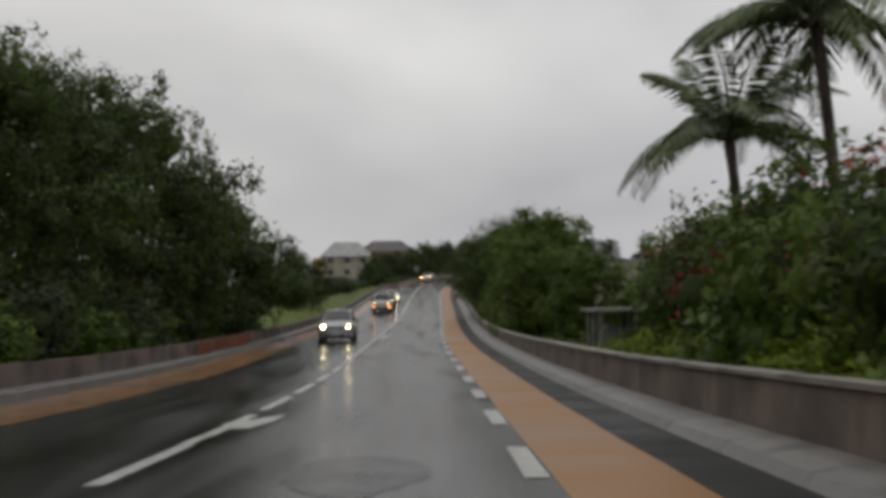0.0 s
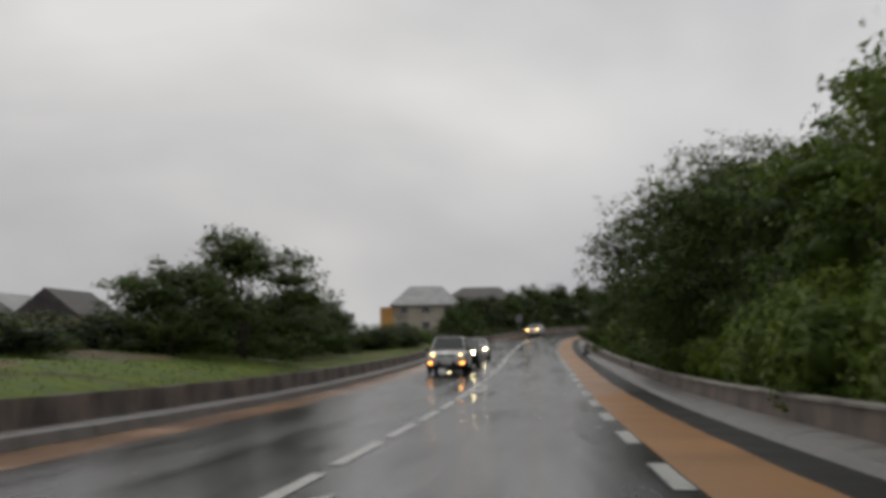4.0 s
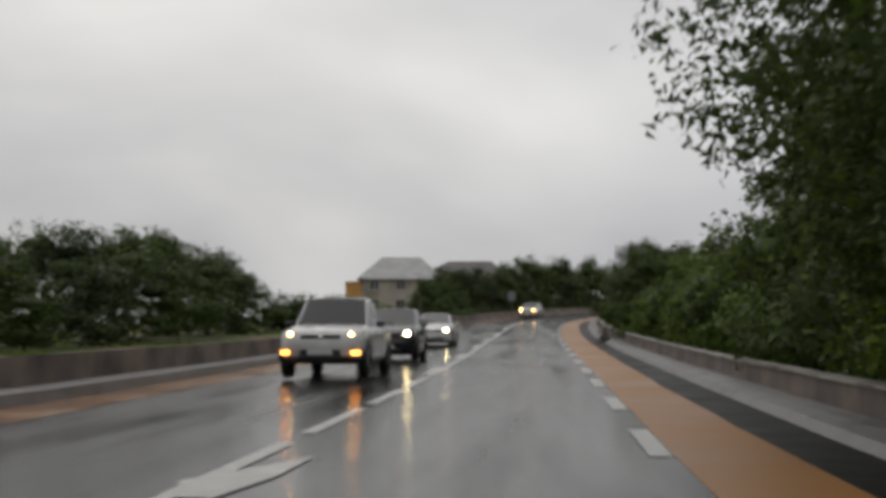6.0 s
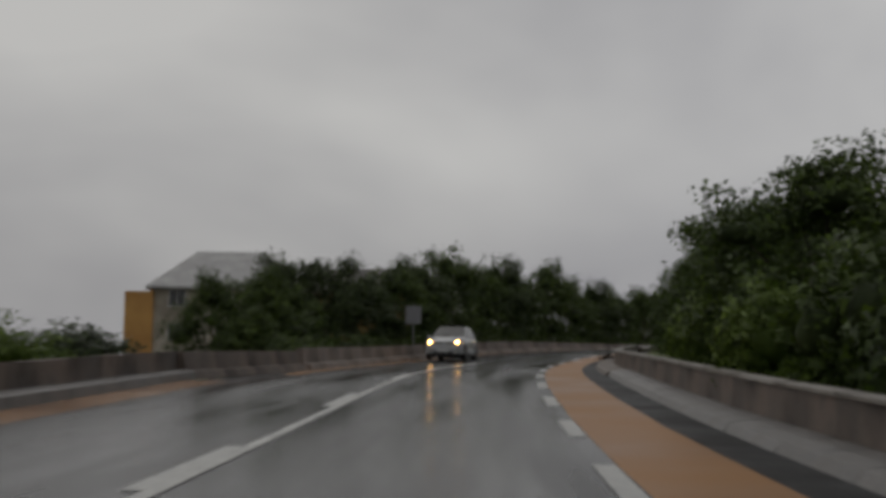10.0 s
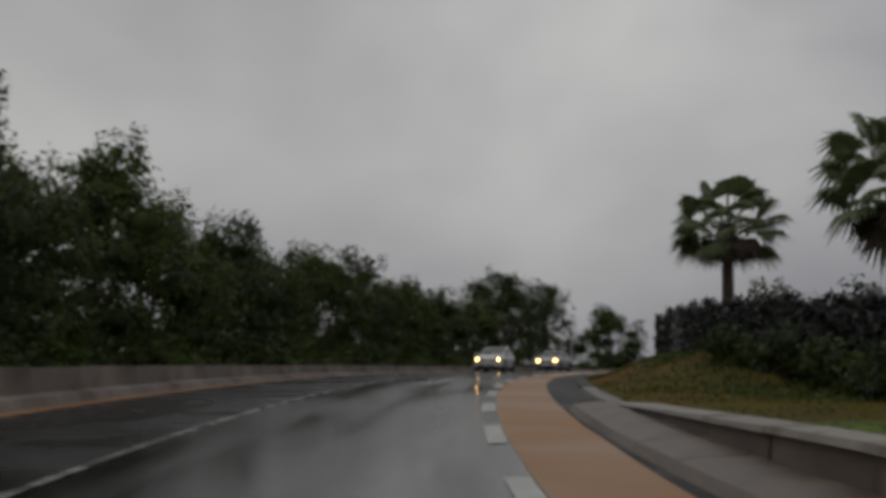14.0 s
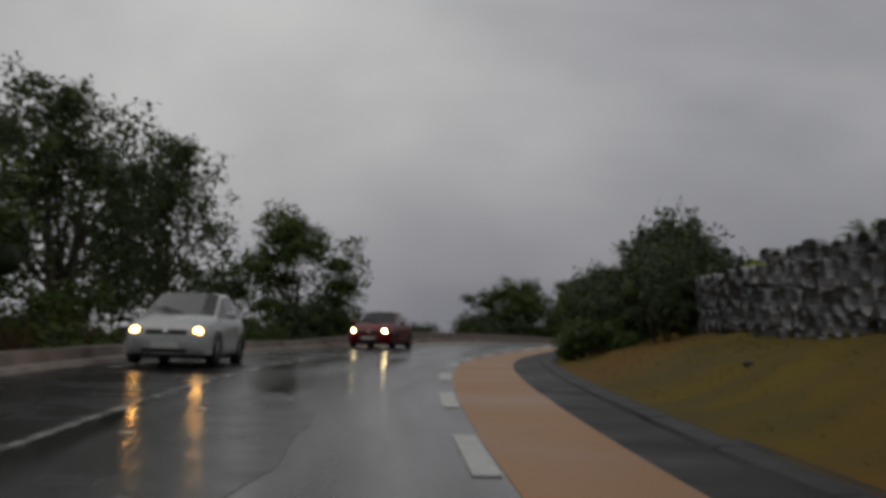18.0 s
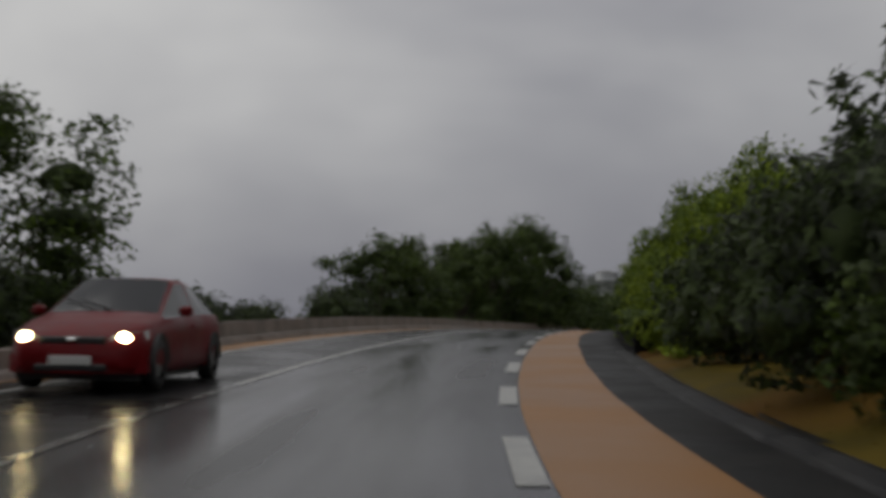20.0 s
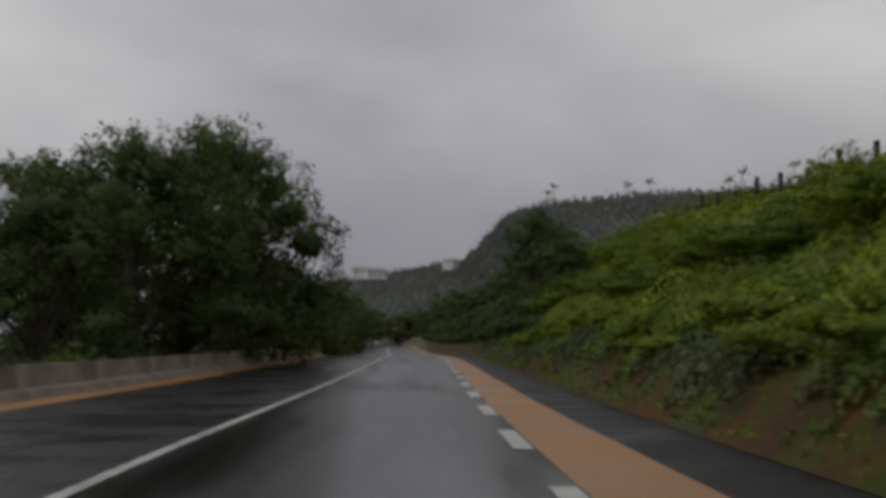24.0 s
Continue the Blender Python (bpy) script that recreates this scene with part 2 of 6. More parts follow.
BARK = surface("bark", (0.03, 0.022, 0.016), (0.10, 0.08, 0.06), scale=4, fine=30, rough=(0.7, 0.9), bump=0.6, stretch=(1, 1, 0.25))
# These two greens are lifted a little to take in the windscreen's haze.
LEAF_DARK = leaf("dark leaves", (0.036, 0.053, 0.020), (0.096, 0.130, 0.045))
LEAF_MID = leaf("green leaves", (0.045, 0.078, 0.012), (0.115, 0.165, 0.026), vary=0.3)
LEAF_VINE = leaf("vine leaves", (0.078, 0.125, 0.011), (0.18, 0.235, 0.022), gloss=0.6, vary=0.2)
LEAF_FAN = leaf("fan palm leaf", (0.085, 0.115, 0.05), (0.19, 0.235, 0.11), gloss=0.35, vary=0.15, through_light=0.25)
LEAF_PALM = surface("palm leaflets", (0.052, 0.078, 0.03), (0.145, 0.185, 0.07), scale=0.6, fine=4, rough=(0.35, 0.55), bump=0.0, spread=(0.3, 0.7), island=0.3, spec=0.4)
DRY_GRASS = leaf("dry grass blades", (0.075, 0.062, 0.010), (0.15, 0.115, 0.018), gloss=0.7, vary=0.2)
# Base colour raised to stand in for glare off the wet windscreen.
LEAF_ROAD = leaf("lightened roadside leaves", (0.075, 0.115, 0.028), (0.185, 0.25, 0.06), vary=0.3, through_light=0.38)
LEAF_BRIGHT = leaf("bright vine leaves", (0.12, 0.172, 0.014), (0.27, 0.335, 0.028), gloss=0.6, vary=0.22)
LEAF_GREY = leaf("grey-green leaves", (0.03, 0.038, 0.025), (0.07, 0.082, 0.052), vary=0.3)
LEAF_BLACK = leaf("black-green creeper leaves", (0.011, 0.0125, 0.0125), (0.028, 0.031, 0.031), vary=0.3)
# Distance haze is mixed into this paler, greyer leaf colour.
LEAF_FAR = leaf("hillside leaves greyed for haze", (0.072, 0.080, 0.070), (0.112, 0.122, 0.102), vary=0.15)
GRASS = leaf("grass blades", (0.05, 0.075, 0.015), (0.14, 0.17, 0.035))
FLOWER = plain("red flowers", (0.35, 0.04, 0.03), 0.6)

# ---- the road's line as arrays ----
SS = np.arange(-10.0, 541.0, 1.0)
_k = np.interp(SS, -10.0 + 10.0 * np.arange(len(TURN)), TURN)
_g = np.interp(SS, -10.0 + 20.0 * np.arange(len(SLOPE)), SLOPE)


def run(q):
    c = np.concatenate([[0.0], np.cumsum((q[1:] + q[:-1]) / 2)])
    return c - np.interp(0.0, SS, c)


HEAD = run(_k)
RX, RY, RZ = run(-np.sin(HEAD)), run(np.cos(HEAD)), run(_g)
# straight on behind the start and past the end
SS = np.concatenate([[-140.0], SS, [700.0]])
HEAD = np.concatenate([HEAD[:1], HEAD, HEAD[-1:]])
RX = np.concatenate([[RX[0] + 130 * math.sin(HEAD[0])], RX, [RX[-1] - 160 * math.sin(HEAD[-1])]])
RY = np.concatenate([[RY[0] - 130 * math.cos(HEAD[0])], RY, [RY[-1] + 160 * math.cos(HEAD[-1])]])
RZ = np.concatenate([[RZ[0]], RZ, [RZ[-1]]])


def at(s, u, h=0.0):
    """The place s metres along the road, u metres to the right of its right-hand edge line, h above the surface."""
    a = np.interp(s, SS, HEAD)
    return Vector((np.interp(s, SS, RX) + u * np.cos(a), np.interp(s, SS, RY) + u * np.sin(a), np.interp(s, SS, RZ) + h))


def heading(s):
    return math.degrees(np.interp(s, SS, HEAD))


def stand(s, u, h=0.0, turn=0.0, scale=(1, 1, 1), lean=(0, 0)):
    """A pose on the road: y along it, x to its right."""
    p = at(s, u, h)
    return pose(p.x, p.y, p.z, lean[0], lean[1], heading(s) + turn) @ Matrix.Diagonal((*scale, 1))


def mesh_object(name, verts, faces, mat, parent=None, label="", smooth=False):
    me = bpy.data.meshes.new(name)
    me.from_pydata([tuple(v) for v in verts], [], faces)
    me.update()
    if smooth:
        me.shade_smooth()
    for m in (mat if isinstance(mat, (list, tuple)) else [mat]):
        me.materials.append(m)
    ob = new(name, me)
    if parent:
        ob.parent = parent
    return tagged(ob, label)


def part(name, bm, mat, parent=None, label="", smooth=False):
    me = bpy.data.meshes.new(name)
    bm.to_mesh(me)
    bm.free()
    if smooth:
        me.shade_smooth()
    me.materials.append(mat)
    ob = new(name, me)
    if parent:
        ob.parent = parent
    return tagged(ob, label)


def sweep(name, profile, s0, s1, step, mat, closed=True, parent=None, wobble=0.0, seed=0, origin=None, shift=None, rise=None):
    """Sweeps a profile of (u, h) along the road; closed profiles get end caps."""
    rnd = random.Random(seed)
    n = max(2, int(math.ceil((s1 - s0) / step)) + 1)
    verts, faces, m = [], [], len(profile)
    o = Vector(origin) if origin is not None else Vector((0, 0, 0))
    for i in range(n):
        s = s0 + (s1 - s0) * i / (n - 1)
        for u, h in profile:
            u = u + (shift(s) if shift else 0)
            h = h * (rise(s) if rise else 1)
            verts.append(at(s, u + rnd.uniform(-wobble, wobble), h + (rnd.uniform(-wobble, wobble) if h > 0.05 else 0)) - o)
    for i in range(n - 1):
        for j in range(m if closed else m - 1):
            k = (j + 1) % m
            faces.append((i * m + j, i * m + k, (i + 1) * m + k, (i + 1) * m + j))
    if closed:
        faces.append(tuple(range(m))[::-1])
        faces.append(tuple((n - 1) * m + j for j in range(m)))
    ob = mesh_object(name, verts, faces, mat, parent)
    ob.location = o
    return ob


# ---- the land: one sheet of ground to the horizon ----
def smooth(a, b, x):
    t = np.clip((x - a) / (b - a), 0, 1)
    return t * t * (3 - 2 * t)


def road_coords(X, Y):
    """Nearest s and signed u for arrays of places."""
    s = np.zeros_like(X)
    u = np.zeros_like(X)
    S = np.arange(-140.0, 700.0, 2.0)
    cx, cy, a = np.interp(S, SS, RX), np.interp(S, SS, RY), np.interp(S, SS, HEAD)
    for i in range(len(X)):
        k = int(((cx - X[i]) ** 2 + (cy - Y[i]) ** 2).argmin())
        dx, dy = X[i] - cx[k], Y[i] - cy[k]
        s[i] = S[k] - dx * math.sin(a[k]) + dy * math.cos(a[k])
        u[i] = dx * math.cos(a[k]) + dy * math.sin(a[k])
    return s, u


def land_height(s, u):
    """Height of the land over the road's surface."""
    s, u = np.asarray(s, float), np.asarray(u, float)
    r = np.maximum(u - 2.4 + 0.4 * smooth(218, 240, s) * (1 - smooth(246, 256, s)), 0)
    a = 0.12 * smooth(0, 1, r) + 0.006 * np.clip(r - 5, 0, 100)
    b = 0.28 * r * smooth(0, 1.5, r) * (r < 3.2) + (r >= 3.2) * (0.9 + 0.06 * np.minimum(r - 3.2, 30))
    b = b + 0.32 * np.exp(-((s - 303) / 8) ** 2) * smooth(0.6, 2.6, r)
    c = 0.12 + 0.6 * np.minimum(r, 6.5) + 0.25 * np.clip(r - 6.5, 0, 40) + 0.3 * smooth(0.15, 0.55, r) + 0.04 * np.clip(s - 415, 0, 30) * smooth(2.5, 6, r)
    a = a + 0.06 * smooth(0.3, 0.6, r) * smooth(208, 220, s) * (1 - smooth(250, 262, s))
    wb = smooth(254, 268, s) * (1 - smooth(338, 352, s))
    wc = smooth(352, 372, s)
    right = a * (1 - wb - wc) + b * wb + c * wc
    l = np.maximum(-7.6 - u, 0)
    early = 1 - smooth(185, 215, s)
    l2 = np.maximum(-9.2 - u, 0)
    knoll = smooth(74, 84, s) * (1 - smooth(112, 128, s)) * (0.35 * smooth(0, 0.8, l2) + 0.15 * np.minimum(l2, 5))
    left = (0.25 * smooth(0, 1.5, l2) + knoll - 0.004 * np.maximum(l2 - 8, 0)) * early \
        + (-0.15 * np.minimum(l, 6) - 0.05 * np.clip(l - 6, 0, 160)) * (1 - early)
    return right + left


def ground_sheet():
    def lines(a, b, fine, lo, hi):
        out = list(np.arange(a, b, fine))
        g, x = fine, a
        left = []
        while x > lo:
            g *= 1.35
            x -= g
            left.append(x)
        g, x, right = fine, out[-1], []
        while x < hi:
            g *= 1.35
            x += g
            right.append(x)
        return left[::-1] + out + right
    xs, ys = lines(-60, 230, 2.5, -2500, 2600), lines(-30, 500, 2.5, -2000, 3000)
    X, Y = np.meshgrid(xs, ys)
    x, y = X.ravel(), Y.ravel()
    s, u = road_coords(x, y)
    h = land_height(s, u)
    bump = np.array([noise.noise((a * 0.12, b * 0.12, 0)) for a, b in zip(x, y)])
    off = np.maximum(np.abs(u + 2.6) - 6.8, 0)
    under = (1 - smooth(10.5, 13, u)) * smooth(-12.5, -10.5, u)
    z = np.interp(s, SS, RZ) + h + 0.3 * bump * smooth(0, 4, off) - 0.55 * under
    nx, ny = len(xs), len(ys)
    faces = [(j * nx + i, j * nx + i + 1, (j + 1) * nx + i + 1, (j + 1) * nx + i) for j in range(ny - 1) for i in range(nx - 1)]
    ob = mesh_object("ground", list(zip(x, y, z)), faces, SOIL, smooth=True)
    return tagged(ob, "wet grass and reddish soil beside the road", "ground", kind="structure")


ground_sheet()

# ---- the carriageway ----
def widen(s):
    """The far edge draws out again past the second bend."""
    return -1.35 * float(smooth(395, 416, s))


def far_edge(s):
    return -7.25 - 1.45 * float(1 - smooth(185, 215, s)) + widen(s)


def carriageway():
    n = 420
    verts, faces = [], []
    for i in range(n + 1):
        s = -130 + i * 2.0
        left = far_edge(s)
        for u in (left, -3.67, -1.8, 0.15, 2.2):
            verts.append(at(s, u, 0))
    for i in range(n):
        for j in range(4):
            faces.append((i * 5 + j, i * 5 + j + 1, i * 5 + j + 6, i * 5 + j + 5))
    ob = mesh_object("road", verts, faces, ASPHALT)
    flat = [(u, -130 + i * 2.0) for i in range(n + 1) for u in (far_edge(-130 + i * 2.0), -3.67, -1.8, 0.15, 2.2)]
    lay = ob.data.uv_layers.new(name="along")
    lay.data.foreach_set("uv", [c for lp in ob.data.loops for c in flat[lp.vertex_index]])
    return tagged(ob, "wet grey asphalt two-lane road with standing water", "road", kind="structure")


road = carriageway()


def patch(s0, s1, u0, u1, seed):
    """A darker patch of road with a ragged edge."""
    rnd = random.Random(seed)
    c = at((s0 + s1) / 2, (u0 + u1) / 2)
    verts = []
    for i in range(60):
        a = i * math.pi / 30
        k = 0.88 + 0.22 * noise.noise((math.cos(a) * 1.6, math.sin(a) * 1.6, seed * 3.1)) + rnd.uniform(-0.035, 0.035)
        verts.append(at((s0 + s1) / 2 + (s1 - s0) / 2 * k * math.cos(a), (u0 + u1) / 2 + (u1 - u0) / 2 * k * math.sin(a), 0.0045) - c)
    ob = mesh_object("patch", verts, [tuple(range(60))], PATCH, road, "dark wet asphalt patch")
    ob.location = c


for i, q in enumerate(((9.5, 13.5, -2.2, -0.9), (131, 136.5, -2.3, -0.2), (158, 164, -1.6, 0.0), (151, 154, -2.6, -1.0), (60, 68, -0.9, 0.0), (82, 92, -0.8, 0.0), (216, 226, -6.4, -4.4), (246, 256, -6.5, -4.6), (300, 312, -3.2, -1.4), (368, 384, -6.2, -4.4), (374, 386, -3.2, -1.8))):
    patch(*q, i)


def far_lane():
    """The far lane, in a darker colour round the bend and on."""
    verts, faces = [], []
    n = 235
    for i in range(n + 1):
        s = 222 + 2.0 * i
        verts += [at(s, far_edge(s) + 0.3, 0.003), at(s, -3.72 + 0.05 * noise.noise((s * 0.4, 1, 9)), 0.003)]
    faces = [(2 * i, 2 * i + 1, 2 * i + 3, 2 * i + 2) for i in range(n)]
    return mesh_object("lane", verts, faces, FAR_LANE, road, "dark wet asphalt of the far lane")


far_lane()


def ochre_strip():
    verts, faces = [], []
    for i in range(406):
        s = -120 + 2.0 * i
        w = float(np.interp(s, (0, 40, 80, 120, 160, 200, 240, 280, 320, 360, 400, 440), (1.2, 1.32, 1.28, 1.2, 1.36, 1.3, 1.2, 1.32, 1.4, 1.32, 1.14, 1.03)))
        w += 0.04 * noise.noise((s * 0.3, 0, 0))
        verts += [at(s, 0.14 + 0.02 * noise.noise((s * 0.4, 5, 0)), 0.004), at(s, w, 0.004)]
    faces = [(2 * i, 2 * i + 1, 2 * i + 3, 2 * i + 2) for i in range(405)]
    return mesh_object("shoulder_right", verts, faces, OCHRE)


tagged(ochre_strip(),
       "ochre painted shoulder strip wet with muddy water", "road shoulder", kind="structure")
tagged(sweep("gutter", [(0.9, 0.001), (1.6, 0.003), (2.7, 0.012)], -120, 690, 2, GUTTER, closed=False),
       "dark wet asphalt gutter along the kerb", "gutter", kind="structure")


def mud_edge():
    """Muddy water lying against the far kerb, its edge wavering."""
    verts, faces = [], []
    for i in range(211):
        s = -120 + 1.5 * i
        w = float(np.interp(s, (40, 85), (-6.9, -7.55))) + 0.12 * noise.noise((s * 0.13, 2, 0)) + 0.05 * noise.noise((s * 0.6, 4, 0))
        verts += [at(s, -8.65, 0.012), at(s, w, 0.005)]
    faces = [(2 * i, 2 * i + 1, 2 * i + 3, 2 * i + 2) for i in range(210)]
    return mesh_object("shoulder_left", verts, faces, MUD)


tagged(mud_edge(),
       "shallow orange muddy water along the far kerb", "muddy water", kind="structure")
tagged(sweep("shoulder_left", [(-7.25, 0.008), (-6.8, 0.005)], 200, 345, 2, OCHRE, closed=False),
       "ochre shoulder strip beside the parapet", "road shoulder", kind="structure")


tagged(sweep("shoulder_left", [(-7.25, 0.008), (-6.4, 0.005)], 345, 690, 2, OCHRE, closed=False, shift=widen),
       "ochre shoulder strip beside the parapet", "road shoulder", kind="structure")


def mark(u0, u1, s0, s1, name="dash", mat=None):
    o = at((s0 + s1) / 2, (u0 + u1) / 2)
    n = max(1, int((s1 - s0) / 3))
    verts, faces = [], []
    for i in range(n + 1):
        s = s0 + (s1 - s0) * i / n
        verts += [at(s, u0, 0.009) - o, at(s, u1, 0.009) - o]
    faces = [(2 * i, 2 * i + 1, 2 * i + 3, 2 * i + 2) for i in range(n)]
    ob = mesh_object(name, verts, faces, mat or PAINT, road)
    ob.location = o
    return ob


for i in range(-2, 82):
    end = 0.9 + 6.5 * i
    mark(-0.11, 0.11, end - 3.0, end)
for i in range(-6, 18):
    mark(-3.76, -3.58, 31.7 + 5.26 * i, 31.7 + 5.26 * i + 4.1)
mark(-3.75, -3.59, 126, 222, "solid_line")
mark(-3.73, -3.61, 222, 345, "solid_line", PAINT_WORN)
mark(-3.74, -3.60, 345, 600, "solid_line")
for i in range(7):
    mark(-3.94, -3.752, 126.5 + 11.85 * i, 130.6 + 11.85 * i)
mark(-6.25, -6.13, 318, 398, "edge_line")


def arrow(s):
    """A merging arrow painted over the centre line."""
    o = at(s, -3.6)
    verts = [at(s + a, u, 0.011) - o for a, u in ((-1.8, -3.80), (-1.8, -3.63), (0.6, -3.60), (0.55, -3.33), (1.9, -3.16), (3.46, -3.14), (2.0, -3.66), (1.53, -3.84), (1.1, -3.72))]
    ob = mesh_object("arrow", verts, [tuple(range(9))[::-1]], PAINT, road)
    ob.location = o


arrow(104.6)
arrow(72.2)
arrow(16.6)

# ---- kerbs and walls ----
def wall(name, label, s0, s1, profile, mat, length, gap=0.008, wob=0.008, cat="wall", shift=None, rise=None):
    """A low wall cast in lengths, each a part."""
    base = new(name)
    base.location = at((s0 + s1) / 2, profile[0][0])
    tagged(base, label, cat, kind="structure")
    n = int(round((s1 - s0) / length))
    for i in range(n):
        a, b = s0 + (s1 - s0) * i / n, s0 + (s1 - s0) * (i + 1) / n - gap
        ob = sweep("wall_length", profile, a, b, 1.5, mat, True, base, wob, seed=i, origin=at((a + b) / 2, profile[0][0]), shift=shift, rise=rise)
        ob.matrix_parent_inverse = Matrix.Translation(-base.location)
    return base


def kerb(name, label, s0, s1, profile, mat, length=1.5, shift=None, rise=None):
    base = new(name)
    base.location = at((s0 + s1) / 2, profile[0][0])
    tagged(base, label, "kerb", kind="structure")
    n = int(round((s1 - s0) / length))
    for i in range(n):
        a, b = s0 + (s1 - s0) * i / n, s0 + (s1 - s0) * (i + 1) / n - 0.012
        ob = sweep("kerbstone", profile, a, b, length, mat, True, base, 0.008, seed=i, origin=at((a + b) / 2, profile[0][0]), shift=shift, rise=rise)
        ob.matrix_parent_inverse = Matrix.Translation(-base.location)
    return base


def draw_in(s):
    """The near wall comes closer to the lane as the bend begins."""
    return -0.3 * float(smooth(198, 224, s)) - 0.3 * float(smooth(228, 246, s))


def near_height(s):
    return float(np.interp(s, (0, 35, 60, 100, 125, 155, 185, 215, 240), (1.2, 1.18, 1.0, 0.84, 0.82, 0.9, 1.05, 1.0, 1.0)))


def parapet_height(s):
    return float(np.interp(s, (244, 256, 268, 285, 300, 340, 356, 400, 425), (1.0, 0.84, 0.66, 0.54, 0.47, 0.44, 0.76, 0.8, 0.92)))


def parapet_line(s):
    return widen(s) + 0.35 * float(smooth(262, 285, s)) * (1 - float(smooth(338, 360, s)))


CAP = surface("pale worn coping", (0.16, 0.145, 0.125), (0.30, 0.28, 0.245), scale=1.4, fine=25, rough=(0.4, 0.7), bump=0.35, stain=(0.10, 0.085, 0.07), stain_at=(0.52, 0.7), stain_scale=0.9, obj=0.1)


wall("wall_right", "low weathered concrete wall behind a pale kerb", -20, 232, [(2.62, 0), (2.65, 0.60), (2.87, 0.62), (2.93, 0)], CONCRETE, 6, shift=draw_in, rise=near_height)
kerb("coping_right", "thin pale coping on the low wall", -20, 232, [(2.61, 0.602), (2.61, 0.65), (2.9, 0.655), (2.9, 0.605)], CAP, 3, shift=draw_in, rise=near_height)
kerb("kerb_right", "pale concrete kerb with a sloping face", -20, 202, [(1.96, 0), (2.05, 0.12), (2.3, 0.16), (2.62, 0.17), (2.62, 0)], KERB, 3)
kerb("kerb_bank", "pale wet kerb round the foot of the bank", 252, 263, [(2.1, 0), (2.13, 0.055), (2.34, 0.07), (2.48, 0.045), (2.48, -0.05)], KERB, 3)
kerb("kerb_dark", "dark wet kerb along the grassy bank", 263, 357, [(2.1, 0), (2.13, 0.055), (2.34, 0.07), (2.48, 0.045), (2.48, -0.05)], KERB_DARK, 3)
wall("wall_left", "low weathered concrete wall on the far side of the road", -20, 196, [(-9.35, 0), (-9.33, 0.70), (-9.1, 0.71), (-9.05, 0)], CONCRETE, 6)
kerb("kerb_left", "pale concrete kerb on the far side of the road", -20, 196, [(-9.1, 0), (-9.1, 0.25), (-8.74, 0.24), (-8.66, 0.2), (-8.62, 0)], KERB, 3)
wall("parapet", "low concrete parapet stained pink by mud", 204, 520, [(-7.75, -0.1), (-7.68, 0.71), (-7.46, 0.72), (-7.42, 0.24), (-7.2, 0.2), (-7.13, -0.02)], PARAPET, 6, shift=parapet_line, rise=parapet_height)


def link_wall():
    """The far wall drawing in to the line of the parapet."""
    base = tagged(new("wall_link"), "low concrete wall drawing in to the parapet", "wall", kind="structure")
    base.location = at(200, -8.5)
    for i in range(4):
        verts, faces = [], []
        o = at(197 + 2 * i, -8.4)
        for k in range(3):
            s = 196 + 2 * i + 0.99 * k
            x = 1.65 * float(smooth(194, 206, s))
            for u, h in ((-9.35, 0), (-9.33, 0.7 - 0.05 * x), (-9.1, 0.7 - 0.05 * x), (-9.0, 0.22), (-8.85, 0.2), (-8.75, 0)):
                verts.append(at(s, u + x, h) - o)
        for k in range(2):
            for j in range(6):
                faces.append((k * 6 + j, k * 6 + (j + 1) % 6, k * 6 + 6 + (j + 1) % 6, k * 6 + 6 + j))
        faces += [tuple(range(6))[::-1], tuple(range(12, 18))]
        ob = mesh_object("wall_length", verts, faces, CONCRETE, base)
        ob.location = o - base.location


link_wall()

# ---- plants ----
def lump_shape():
    bm = bmesh.new()
    bmesh.ops.create_icosphere(bm, subdivisions=2, radius=1)
    v, f = np.array([tuple(p.co) for p in bm.verts]), np.array([[p.index for p in q.verts] for q in bm.faces])
    bm.free()
    return v, f


LUMP_V, LUMP_F = lump_shape()


